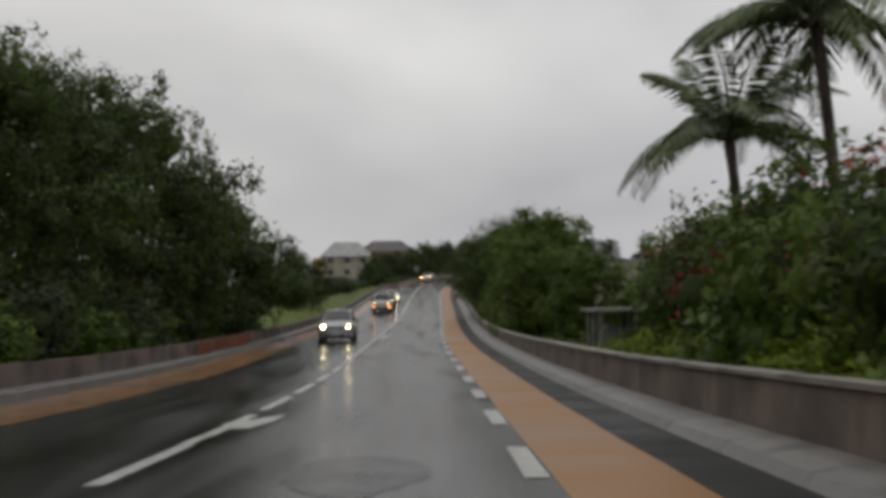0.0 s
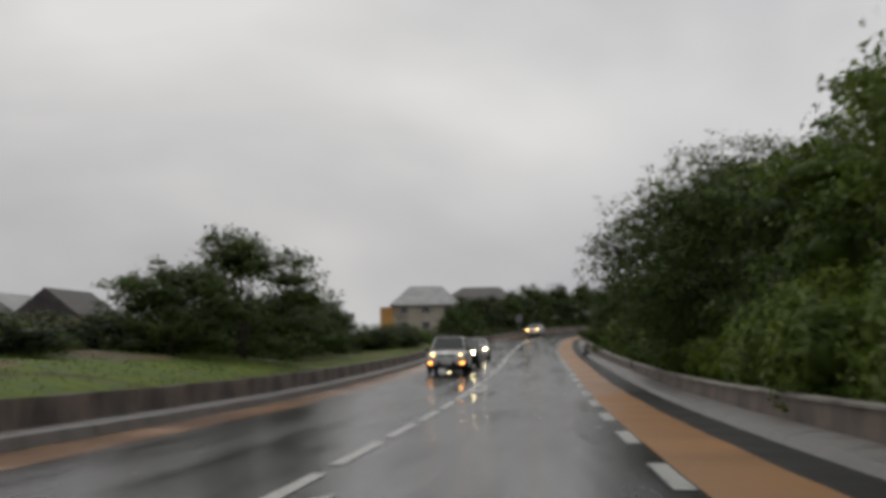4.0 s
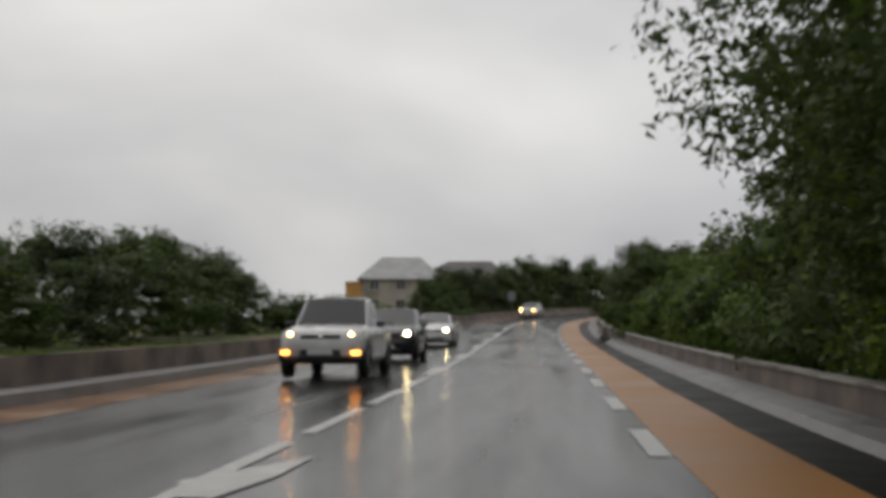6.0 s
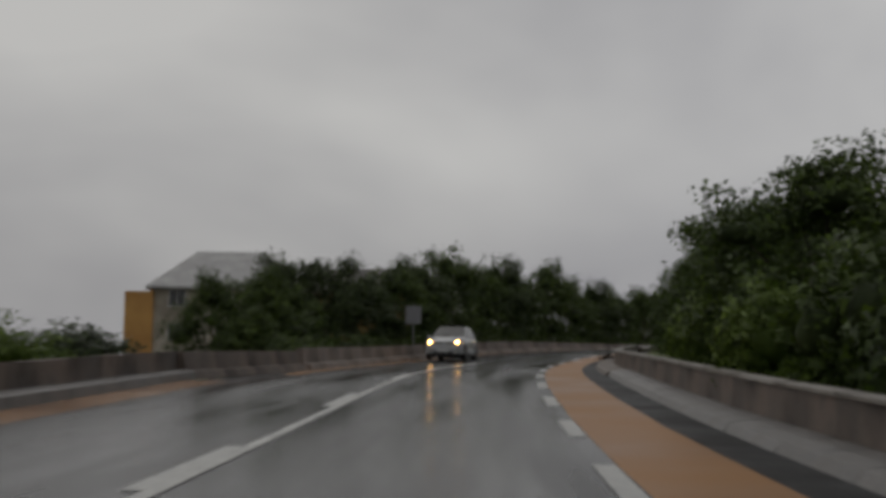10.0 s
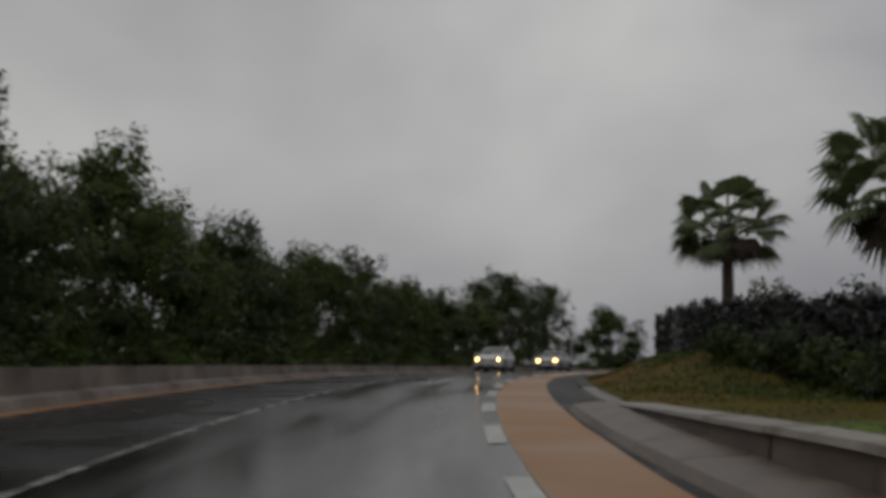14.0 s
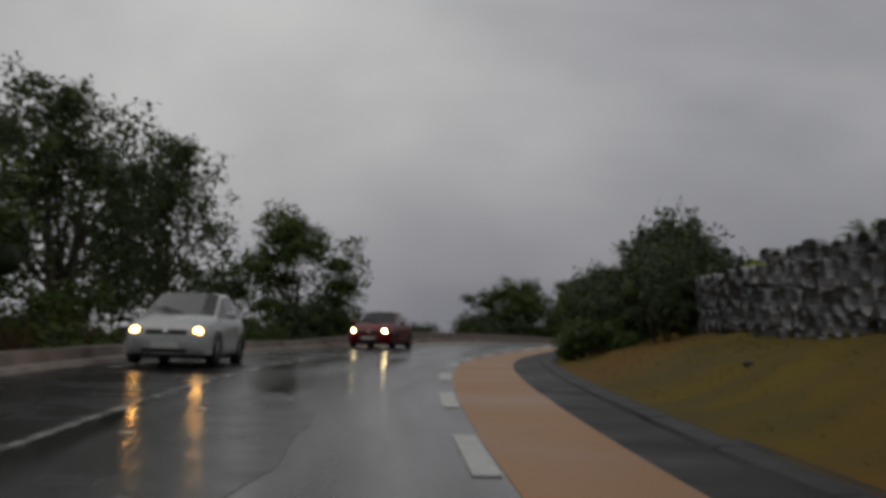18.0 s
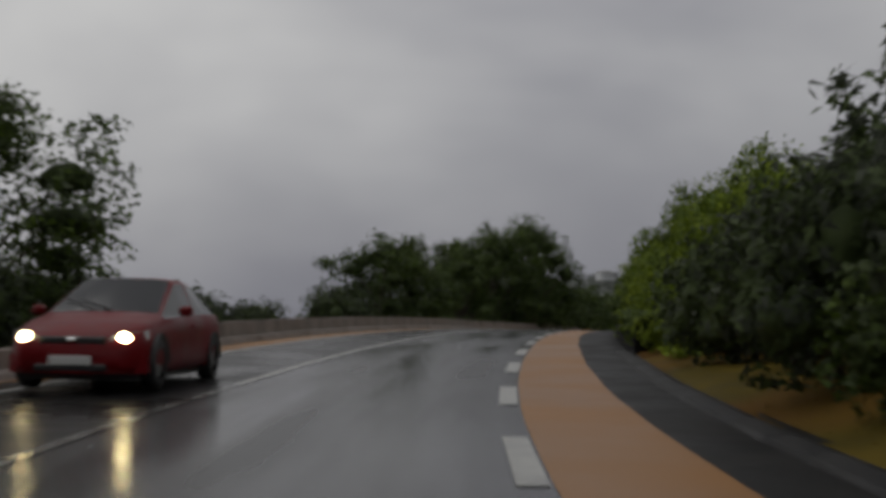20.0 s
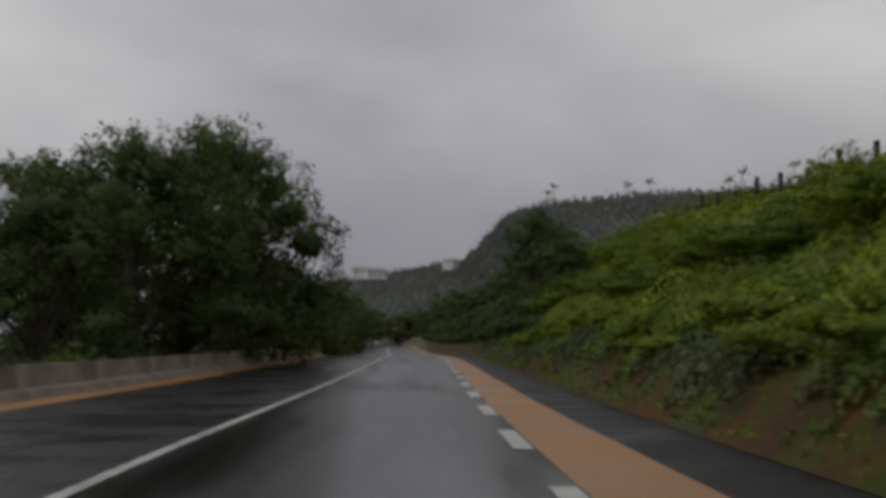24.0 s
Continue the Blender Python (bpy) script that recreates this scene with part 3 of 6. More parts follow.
def leaf_mesh(name, centres, normals, sizes, mats, parent, which=None, label="", slim=0.62, cores=()):
    """Three-cornered leaves at the given places, shaded as the mass they lie on, over unseen solid lumps added to close
    the gaps.
    """
    n = len(centres)
    rnd = np.random.RandomState(n % 1000)
    v = rnd.normal(size=(n, 3))
    d = v - (v * normals).sum(1, keepdims=True) * normals * 0.6
    d[:, 2] -= 0.35
    d /= np.linalg.norm(d, axis=1, keepdims=True) + 1e-9
    side = np.cross(d, normals)
    side /= np.linalg.norm(side, axis=1, keepdims=True) + 1e-9
    up = np.cross(side, d)
    turned = np.where((up * normals).sum(1, keepdims=True) < 0, -1.0, 1.0)
    side, up = side * turned, up * turned
    L = sizes[:, None]
    a, b = centres - d * L * 0.5, centres + d * L * 0.5
    c, e = a + side * L * slim * 0.5, a - side * L * slim * 0.5
    co = np.stack([c, b, e], 1).reshape(-1, 3)
    me = bpy.data.meshes.new(name)
    tri = np.arange(3 * n)
    for q in cores:
        lump = LUMP_V * rnd.uniform(0.78, 1.15, (len(LUMP_V), 1)) * np.array(q[3:6]) * 0.42 + np.array(q[:3])
        lump[:, 2] = np.maximum(lump[:, 2], 0.0)
        tri = np.concatenate([tri, (LUMP_F + len(co)).ravel()])
        co = np.concatenate([co, lump])
    faces = len(tri) // 3
    me.vertices.add(len(co))
    me.vertices.foreach_set("co", co.astype(np.float32).ravel())
    me.loops.add(3 * faces)
    me.loops.foreach_set("vertex_index", tri.astype(np.int32))
    me.polygons.add(faces)
    me.polygons.foreach_set("loop_start", (np.arange(faces) * 3).astype(np.int32))
    for m in mats:
        me.materials.append(m)
    if which is not None:
        me.polygons.foreach_set("material_index", np.concatenate([which, np.zeros(faces - n)]).astype(np.int32))
    me.update(calc_edges=True)
    me.shade_smooth()
    soft = np.zeros((len(co), 3), np.float32)
    soft[:3 * n] = np.repeat(normals + 0.3 * up, 3, 0)
    k = 3 * n
    for q in cores:
        soft[k:k + len(LUMP_V)] = LUMP_V
        k += len(LUMP_V)
    soft /= np.linalg.norm(soft, axis=1, keepdims=True) + 1e-9
    me.normals_split_custom_set_from_vertices(soft)
    ob = new(name, me)
    ob.parent = parent
    return tagged(ob, label)


def tube(bm, pts, radii, sides=6):
    rings = []
    for i, p in enumerate(pts):
        p = Vector(p)
        q = Vector(pts[min(i + 1, len(pts) - 1)]) - Vector(pts[max(i - 1, 0)])
        q.normalize()
        x = q.orthogonal().normalized()
        y = q.cross(x)
        rings.append([bm.verts.new(p + (x * math.cos(2 * math.pi * k / sides) + y * math.sin(2 * math.pi * k / sides)) * radii[i]) for k in range(sides)])
    for r0, r1 in zip(rings[:-1], rings[1:]):
        for k in range(sides):
            bm.faces.new((r0[k], r0[(k + 1) % sides], r1[(k + 1) % sides], r1[k]))
    bm.faces.new(rings[-1])
    bm.faces.new(rings[0][::-1])


def crown_points(rng, lobes, sprigs, per, spread, leaf_size, inner=0.25):
    """Leaf places, outward normals and sizes: sprigs set over the lobes, leaves round each sprig."""
    lobes = np.array(lobes, float)
    area = (lobes[:, 3] * lobes[:, 4] + lobes[:, 3] * lobes[:, 5]) ** 0.9
    pick = rng.choice(len(lobes), size=sprigs, p=area / area.sum())
    d = rng.normal(size=(sprigs, 3))
    d /= np.linalg.norm(d, axis=1, keepdims=True)
    r = np.where(rng.rand(sprigs) < inner, rng.uniform(0.3, 0.85, sprigs), rng.uniform(0.82, 1.07, sprigs))
    c = lobes[pick, :3] + d * lobes[pick, 3:6] * r[:, None]
    C = np.repeat(c, per, 0) + rng.normal(size=(sprigs * per, 3)) * spread
    D = np.repeat(d, per, 0) + rng.normal(size=(sprigs * per, 3)) * 0.32
    D[:, 2] += 0.35
    D /= np.linalg.norm(D, axis=1, keepdims=True)
    Z = rng.uniform(0.7, 1.35, sprigs * per) * leaf_size
    # larger shaded leaves inside each lobe
    k = int(sprigs * 1.5)
    pick = rng.choice(len(lobes), size=k, p=area / area.sum())
    e = rng.normal(size=(k, 3))
    e /= np.linalg.norm(e, axis=1, keepdims=True)
    c2 = lobes[pick, :3] + e * lobes[pick, 3:6] * rng.uniform(0.45, 0.82, k)[:, None]
    return np.concatenate([C, c2]), np.concatenate([D, e]), np.concatenate([Z, rng.uniform(1.0, 1.6, k) * leaf_size])


def build_tree(seed, height=8.0, width=6.5, low=0.25, lobes=13, sprigs=520, per=11, size=0.27, mats=None, spread=0.15, ragged=0.3,
               name="tree", label="", cat="tree", trunk_r=0.2, flat=1.0, stems=1, solid_core=True):
    """A broadleaf tree: tapered trunk, limbs out to each lobe of the crown, and a crown of folded leaves."""
    rng = np.random.RandomState(seed)
    root = new(name)
    tagged(root, label, cat)
    bm = bmesh.new()
    zb = height * low
    L = []
    for i in range(lobes):
        f = (i + 0.5) / lobes
        a = i * 2.4 + rng.uniform(-0.5, 0.5)
        zz = zb + (height - zb) * (0.10 + 0.80 * f)
        rad = width / 2 * math.sin(math.pi * min(0.95, 0.28 + 0.6 * f)) ** 0.8 * rng.uniform(0.5, 0.85) * (1 if f < 0.9 else 0.4)
        k = width * rng.uniform(0.17, 0.26)
        L.append((rad * math.cos(a), rad * math.sin(a), zz, k, k, k * rng.uniform(0.6, 0.9) * flat))
    for i in range(int(lobes * ragged * 2)):
        b = L[rng.randint(len(L))]
        d = rng.normal(size=3)
        d[2] = abs(d[2]) * 0.9
        d /= np.linalg.norm(d)
        k = width * rng.uniform(0.06, 0.11)
        L.append((b[0] + d[0] * b[3] * 1.25, b[1] + d[1] * b[4] * 1.25, min(height * 1.02, b[2] + d[2] * b[5] * 1.3), k, k, k))
    for j in range(stems):
        bend = rng.uniform(-0.35, 0.35, 2) + (rng.uniform(-0.8, 0.8, 2) if stems > 1 else 0)
        top = (bend[0], bend[1], zb + (height - zb) * 0.55)
        tube(bm, [(bend[0] * 0.2 * j, bend[1] * 0.2 * j, -0.4), (bend[0] * 0.3, bend[1] * 0.3, zb * 0.6), top], [trunk_r * 1.25, trunk_r, trunk_r * 0.45], 8)
    trunk = part("trunk", bm, BARK, root, smooth=True)
    for i, b in enumerate(L[:lobes]):
        bm = bmesh.new()
        z0 = min(b[2] - 0.3, zb * 0.8 + (b[2] - zb) * 0.35)
        mid = (b[0] * 0.45, b[1] * 0.45, (z0 + b[2]) / 2 + 0.1)
        tube(bm, [(0, 0, max(z0, 0.1)), mid, (b[0], b[1], b[2])], [trunk_r * 0.42, trunk_r * 0.28, trunk_r * 0.1], 5)
        part("limb", bm, BARK, root)
    C, D, Z = crown_points(rng, L, sprigs, per, spread, size)
    leaf_mesh("crown", C, D, Z, mats or [LEAF_DARK, LEAF_MID], root, (rng.rand(len(C)) < 0.3).astype(int), cores=L[:lobes] if solid_core else ())
    return root


def build_bush(seed, height=3.0, width=4.0, lobes=9, sprigs=345, per=12, size=0.168, mats=None, name="bush", label="", flowers=0.0):
    """A shrub that is leafy down to the ground, with a few stems inside."""
    rng = np.random.RandomState(seed)
    root = new(name)
    tagged(root, label, "bush")
    L = []
    for i in range(lobes):
        a, f = rng.uniform(0, 6.283), rng.rand() ** 0.5
        k = width * rng.uniform(0.17, 0.3)
        r = (width / 2 - k * 0.7) * f
        top = height * (1 - 0.35 * f * f) * rng.uniform(0.75, 1.0)
        L.append((r * math.cos(a), r * math.sin(a), max(top - k * 0.8, k * 0.5), k, k, max(top * 0.5, k * 0.6)))
    bm = bmesh.new()
    for i in range(5):
        b = L[i % len(L)]
        tube(bm, [(b[0] * 0.15, b[1] * 0.15, -0.3), (b[0] * 0.5, b[1] * 0.5, b[2] * 0.5), (b[0], b[1], b[2])], [0.06, 0.04, 0.015], 5)
    part("stem", bm, BARK, root)
    C, D, Z = crown_points(rng, L, sprigs, per, 0.10, size, inner=0.2)
    C[:, 2] = np.maximum(C[:, 2], 0.02)
    ms = list(mats or [LEAF_DARK, LEAF_MID])
    which = (rng.rand(len(C)) < 0.45).astype(int)
    if flowers:
        ms.append(FLOWER)
        near = np.sin(C[:, 0] * 1.7 + C[:, 1]) * np.sin(C[:, 2] * 2.3 + 1) > 0.45
        which = np.where(near & (rng.rand(len(C)) < flowers), 2, which)
    leaf_mesh("foliage", C, D, Z, ms[::-1] if mats and not flowers else ms, root, which, cores=L)
    return root


MADE = {}


def plant(kind, s, u, size=1.0, wide=None, turn=None, h=None, lean=(0, 0)):
    """One plant of a kind, with its root on the land."""
    rnd = random.Random(int(s * 31 + u * 7) % 9973)
    w = wide if wide is not None else size
    hh = float(land_height(s, u)) - 0.1 if h is None else h
    m = stand(s, u, hh, rnd.uniform(0, 360) if turn is None else turn, (w, w, size), lean)
    if kind not in MADE:
        MADE[kind] = KINDS[kind]()
        MADE[kind].matrix_basis = m
        return MADE[kind]
    first = MADE[kind]
    return copy_thing(first, m @ Matrix.Diagonal((*[1 / a for a in first.scale], 1)))


BIG = "large dark broadleaf tree with a dense wet crown"
KINDS = {
    "big0": lambda: build_tree(1, 10, 8.5, 0.0, 20, 1495, 15, 0.180, label=BIG, trunk_r=0.3),
    "big1": lambda: build_tree(2, 10, 8.0, 0.0, 19, 1495, 15, 0.180, label=BIG, trunk_r=0.28, ragged=0.6),
    "over0": lambda: build_tree(21, 10.4, 10, 0.12, 28, 3380, 18, 0.144, label="tall dark tree leaning out over the wall", trunk_r=0.28, ragged=0.8, spread=0.15, solid_core=False),
    "green0": lambda: build_tree(23, 7, 6.0, 0.0, 16, 767, 14, 0.176, mats=[LEAF_ROAD, LEAF_MID], label="mid-green roadside tree leafy to the ground", trunk_r=0.16, ragged=0.6),
    "green1": lambda: build_tree(24, 7, 5.8, 0.0, 16, 767, 14, 0.176, mats=[LEAF_MID, LEAF_ROAD], label="mid-green roadside tree with a rounded top", trunk_r=0.16, ragged=0.8),
    "mid0": lambda: build_tree(3, 7, 6.0, 0.0, 16, 741, 14, 0.176, label="dark green roadside tree leafy to the ground", trunk_r=0.16, ragged=0.5),
    "mid1": lambda: build_tree(4, 7, 5.6, 0.0, 16, 741, 14, 0.176, label="dark green roadside tree with a ragged top", trunk_r=0.16, ragged=0.9),
    "mid2": lambda: build_tree(5, 7, 6.4, 0.0, 16, 741, 14, 0.176, mats=[LEAF_DARK, LEAF_GREY], label="dull grey-green tree bent by the wind", trunk_r=0.17, ragged=0.8),
    "airy": lambda: build_tree(6, 8, 6.5, 0.2, 16, 900, 15, 0.173, mats=[LEAF_DARK, LEAF_GREY], label="wind-bent tree with tufted open crown", trunk_r=0.2, ragged=1.3, spread=0.16, stems=2, solid_core=False),
    "bush0": lambda: build_bush(11, mats=[LEAF_GREY, LEAF_DARK], label="dense dark green roadside shrub"),
    "bush1": lambda: build_bush(12, 3, 4.2, label="dense green roadside shrub", mats=[LEAF_ROAD, LEAF_MID]),
    "vine0": lambda: build_bush(13, 3, 4.2, 12, 520, 13, 0.128, mats=[LEAF_BRIGHT, LEAF_VINE], label="shrub smothered in bright green vines"),
    "vine1": lambda: build_bush(14, 3, 4.6, 13, 520, 13, 0.130, mats=[LEAF_MID, LEAF_VINE], label="mound of climbing vines over a shrub"),
    "bush2": lambda: build_bush(16, 3, 4.0, 8, 195, 12, 0.194, label="low dense green shrub", mats=[LEAF_MID, LEAF_DARK]),
    "vine2": lambda: build_bush(17, 3, 4.4, 9, 208, 12, 0.187, mats=[LEAF_BRIGHT, LEAF_VINE], label="low mound of bright green vines"),
    "mid3": lambda: build_tree(26, 7, 6.0, 0.0, 14, 390, 12, 0.230, label="dark green tree beside the far stretch of road", trunk_r=0.16, ragged=0.6),
    "bloom": lambda: build_bush(15, 3.4, 4.4, 12, 728, 12, 0.137, mats=[LEAF_DARK, LEAF_MID], label="green hedge shrub with red flowers", flowers=0.6),
}

# ---- trees and shrubs along the road ----
def rows(kinds, places):
    for i, (s, u, hgt, wid) in enumerate(places):
        k = kinds[i % len(kinds)]
        base = {"b": 10.0, "m": 7.0, "a": 8.0, "o": 10.4, "g": 7.0}.get(k[0], 3.0)
        if k[:3] == "bus" or k[:3] == "blo":
            base = 3.0 if k[:3] == "bus" else 3.4
        bw = {"green0": 6.0, "green1": 5.8, "big0": 8.5, "big1": 8.0, "mid0": 6.0, "mid1": 5.6, "mid2": 6.4, "airy": 6.5, "over0": 10.0, "bush0": 4.0, "bush2": 4.0, "vine2": 4.4, "mid3": 6.0, "bush1": 4.2, "vine0": 4.2, "vine1": 4.6, "bloom": 4.4}[k]
        ob = plant(k, s, u, hgt / base, wid / bw)
        what = "vine mounds" if k[0] == "v" else "shrubs" if k[0] == "b" and k[1] != "i" else "trees"
        tagged(ob, group=what + (" on the far side of the road" if u < 0 else " along the near verge" if s < 250 else " on the bank"))


# far side, first stretch
rows(["big0", "big1"], [(-4, -16, 10, 9), (8, -16, 10, 9), (18, -15.5, 10.5, 9), (28, -15.5, 9.5, 8), (38, -15, 10.5, 9), (47, -14.5, 11.0, 9), (55, -14, 11.2, 9)])
rows(["mid0", "mid1"], [(62, -12.5, 8.4, 8), (69, -12, 7.6, 8), (74.5, -12.5, 7, 6)])
rows(["bush0", "bush1"], [(s, -12.2 + 0.6 * math.sin(s), 2.4, 5) for s in range(4, 78, 5)])
rows(["mid0", "mid1"], [(112, -12.6, 4.5, 6.4), (107.5, -14, 3.2, 5)])
rows(["bush0", "bush1"], [(98, -16.2, 1.3, 4.5), (101.5, -17.2, 1.4, 4.5), (105, -18.2, 1.5, 4.5), (109, -19.5, 1.6, 5), (108, -16.5, 1.6, 4.5), (112, -16.8, 1.8, 5), (116, -16, 1.8, 5), (113, -22, 1.6, 5), (118, -24, 1.7, 5.5), (120, -18, 1.9, 5)])
rows(["mid1", "mid0", "mid2"], [(126, -18, 3.3, 6), (133, -18, 3.6, 6), (140, -18, 4.1, 6), (147, -18, 4.5, 6), (154, -18, 4.6, 6), (161, -18, 4.2, 6), (167, -18, 3.5, 5)])
rows(["bush0", "bush1"], [(s, -15 + math.sin(s), 2.2 - 0.008 * (s - 170), 5) for s in range(170, 208, 4)])
rows(["bush2"], [(s, -9.8 + 0.4 * math.sin(s), 1.6 + 0.15 * math.sin(s * 2.7), 3.6) for s in range(214, 345, 4)])
rows(["bush1", "bush0"], [(s, -9.6 + 1.2 * widen(s) + 0.3 * math.sin(s), 1.5, 3.4) for s in range(410, 470, 5)])
rows(["mid0"], [(220, -13.4, 4.7, 4.2), (216.6, -14.4, 4.5, 3.8), (215, -12.2, 2.8, 3.6)])
rows(["mid2", "mid1", "airy"], [(226, -15.2, 5.9, 5), (224.5, -13.6, 4.4, 4.4), (229, -14, 6.0, 5.5), (232.5, -13, 5.0, 6)])
# far side, along the bend
rows(["mid0", "mid2", "mid1"], [(236, -12, 5.6, 6), (241, -12.5, 6.4, 6), (246, -12, 7.4, 5.5), (251, -12.5, 6.6, 6), (257, -12, 7.2, 6), (262, -12.5, 7.0, 6), (268, -12, 7.4, 6)])
rows(["mid0", "mid2", "mid1"], [
     (274, -12.5, 6.6, 6), (280, -12, 6.6, 6), (286, -12.5, 6.6, 6), (292, -12, 6.4, 6), (298, -12.5, 7.0, 6), (304, -12, 6.2, 6), (310, -12.5, 6.2, 6), (316, -12, 5.9, 6), (322, -12, 6.1, 6)])
rows(["airy"], [(332, -12.5, 8.3, 7.2), (340, -12.5, 8.0, 6)])
rows(["mid0"], [(354, -12, 6.6, 7)])
rows(["bush0"], [(351.5, -10.4, 2.6, 4), (356.5, -10.6, 2.4, 4)])
rows(["bush0"], [(367, -11, 2.0, 4), (378, -12, 1.8, 4), (393, -12.5, 2.6, 4.5), (397, -13, 3.4, 4.5)])
rows(["mid1", "mid0"], [(403, -12.2, 6.1, 6.6), (408, -11.9, 5.8, 5.6)])
rows(["big1", "big0"], [(447, -16, 9.2, 7.5), (436, -13.6, 7.0, 6.5), (442, -12, 9.6, 9), (452, -9.8, 11, 9.2)])
rows(["mid3"], [(468, -10, 6.5, 7), (480, -10, 6, 7), (494, -10, 5.6, 7), (508, -10, 6.6, 7), (522, -10, 7.2, 7), (538, -10, 7.4, 8), (554, -10, 7.2, 8), (572, -10, 7, 8), (592, -10, 7, 8), (614, -8, 7, 8), (640, -6, 7, 9), (646, -1, 6, 9)])
# near side
rows(["vine2"], [(s, 4.7 + 0.2 * math.sin(s), 1.3, 2.6) for s in (13, 16, 19, 22, 25, 28, 31, 34)])
rows(["bloom", "bush1"], [(6, 6, 3.6, 5), (11, 5.8, 3.8, 5), (16, 6, 4.2, 5), (21, 6, 4.2, 5), (26, 6.2, 4.6, 5), (31, 7.4, 4.4, 4.5), (34.2, 6.3, 4.0, 4.0)])
rows(["green0", "green1"], [(70, 14.5, 5.8, 8), (61, 15.5, 5.6, 7), (56, 12.8, 6.2, 7), (47.5, 11.5, 5.2, 6)])
rows(["bush1", "bush0"], [(49, 8.8, 1.5, 3.2), (51.5, 8.2, 1.3, 2.6), (46, 9.6, 1.4, 3), (40, 9.2, 1.3, 3), (43, 9.6, 1.2, 2.6)])
rows(["bush1"], [(45, 12.4, 4.4, 5), (51, 11.6, 4.0, 5), (55.5, 8.6, 3.4, 4.5), (60, 9.5, 3.6, 5)])
rows(["green1", "green0"], [(58.5, 6.4, 4.4, 4.4), (65, 4.9, 5.4, 4.6), (78, 5.6, 7.3, 5.8), (86, 7.2, 7.4, 6), (93, 7, 7.2, 6.5), (128, 7.2, 5.2, 7), (135, 7, 4.9, 6)])
# Darker-leaved kinds stand in for the deep shadow under the overhanging tree.
rows(["mid1", "mid0"], [(100, 7, 7.4, 6.5), (105, 7.5, 7.4, 6), (116, 6.2, 7.6, 7), (122, 6, 7.0, 7), (113.5, 5.4, 5.0, 4.6), (119.5, 4.7, 5.4, 3.4)])
rows(["over0"], [(109.5, 5.6, 7.7, 10)])
rows(["vine1", "bush1", "bush1"], [(s, 4.9 + 0.3 * math.sin(s * 1.3), 2.9, 4) for s in range(66, 122, 4)])
rows(["bush1", "bush2"], [(s, 4.9 + 0.3 * math.sin(s * 1.3), 2.8, 4) for s in range(122, 200, 4)])
rows(["green0", "green1"], [(142, 7, 4.5, 6), (149, 7, 4.2, 6), (156, 7.5, 4.4, 6), (171, 7.2, 4.0, 5.5)])
rows(["mid1"], [(162.3, 4.4, 4.7, 4.0)])
rows(["airy"], [(175.4, 4.5, 5.4, 3.4)])
rows(["mid0", "mid1"], [(177, 6.4, 4.0, 4.4), (184.5, 7.0, 4.0, 5), (192.5, 6.2, 5.0, 6), (199, 7.2, 5.6, 6),
     (205, 7, 4.6, 6), (212, 7, 4.6, 6), (219, 5.4, 4.2, 3.6), (226, 8, 6.8, 6), (232, 8.5, 6.8, 6)])
rows(["bush2"], [(326.4, 3.7, 1.0, 2.0), (329, 3.3, 1.2, 1.9), (332, 3.2, 1.3, 2.0), (335.5, 3.3, 1.4, 2.0), (339, 3.4, 1.5, 2.0)])
rows(["bush0"], [(324.6, 4.9, 2.2, 3.0), (327.6, 4.0, 1.6, 2.6), (331, 3.8, 2.2, 2.8), (334.5, 3.8, 2.5, 3.0), (338, 3.9, 2.6, 3.2), (342, 4.0, 2.7, 3.4), (346, 4.0, 2.8, 3.4), (350, 4.1, 2.6, 3.4), (353.5, 4.4, 2.2, 3.4)])
rows(["bush0"], [(328.5, 5.6, 2.7, 3.2), (331, 5.6, 3.5, 2.6), (336, 6.2, 3.6, 4.6), (340, 6.2, 3.6, 5), (344, 6.0, 4.0, 5), (349, 6.0, 3.8, 5)])
rows(["vine2", "bush2"], [(s, 3.35 + 0.2 * math.sin(s), 0.95, 2.2) for s in (356.5, 359, 361.5, 364, 366.5, 369, 371.5, 374, 376.5, 379, 381.5, 384)])
rows(["vine2"], [(s, 3.9 + 0.6 * math.sin(s * 1.7), 0.75 + 0.25 * math.sin(s * 0.9), 2.3) for s in (387, 390, 392.5, 395, 398, 401, 403, 406, 409, 412, 414, 417, 420, 423, 426, 430, 434, 438, 442, 446, 450)])
rows(["vine0", "vine1"], [(s, 4.1, 1.7, 3.2) for s in (355, 359, 362.5, 366, 369.5, 373, 376.5, 380, 384)])
rows(["vine1", "vine0"], [(354, 6.2, 3.6, 5), (360, 6.4, 3.6, 5), (366, 6.4, 3.7, 5)])
rows(["bush0", "bush2"], [(251, 6.9, 1.2, 2.6), (254, 6.5, 1.3, 2.6), (257.5, 6.2, 1.35, 2.6), (262, 5.9, 1.2, 2.2), (259, 7.9, 2.1, 3.0), (266.5, 7.2, 2.1, 2.6)])
rows(["mid0", "mid1"], [(468, 5.4, 6.0, 5), (461, 6.4, 3.2, 4)])
rows(["mid3"], [(478, 7.5, 4.6, 5), (488, 7, 3.6, 6), (498, 7, 3.2, 6), (510, 7, 3.2, 6), (524, 7, 3.4, 6), (540, 7, 3.8, 7), (558, 6.6, 4.2, 7), (578, 6.6, 4.6, 7), (600, 6.6, 5, 8), (622, 6, 5, 8), (648, 4, 5.2, 9)])
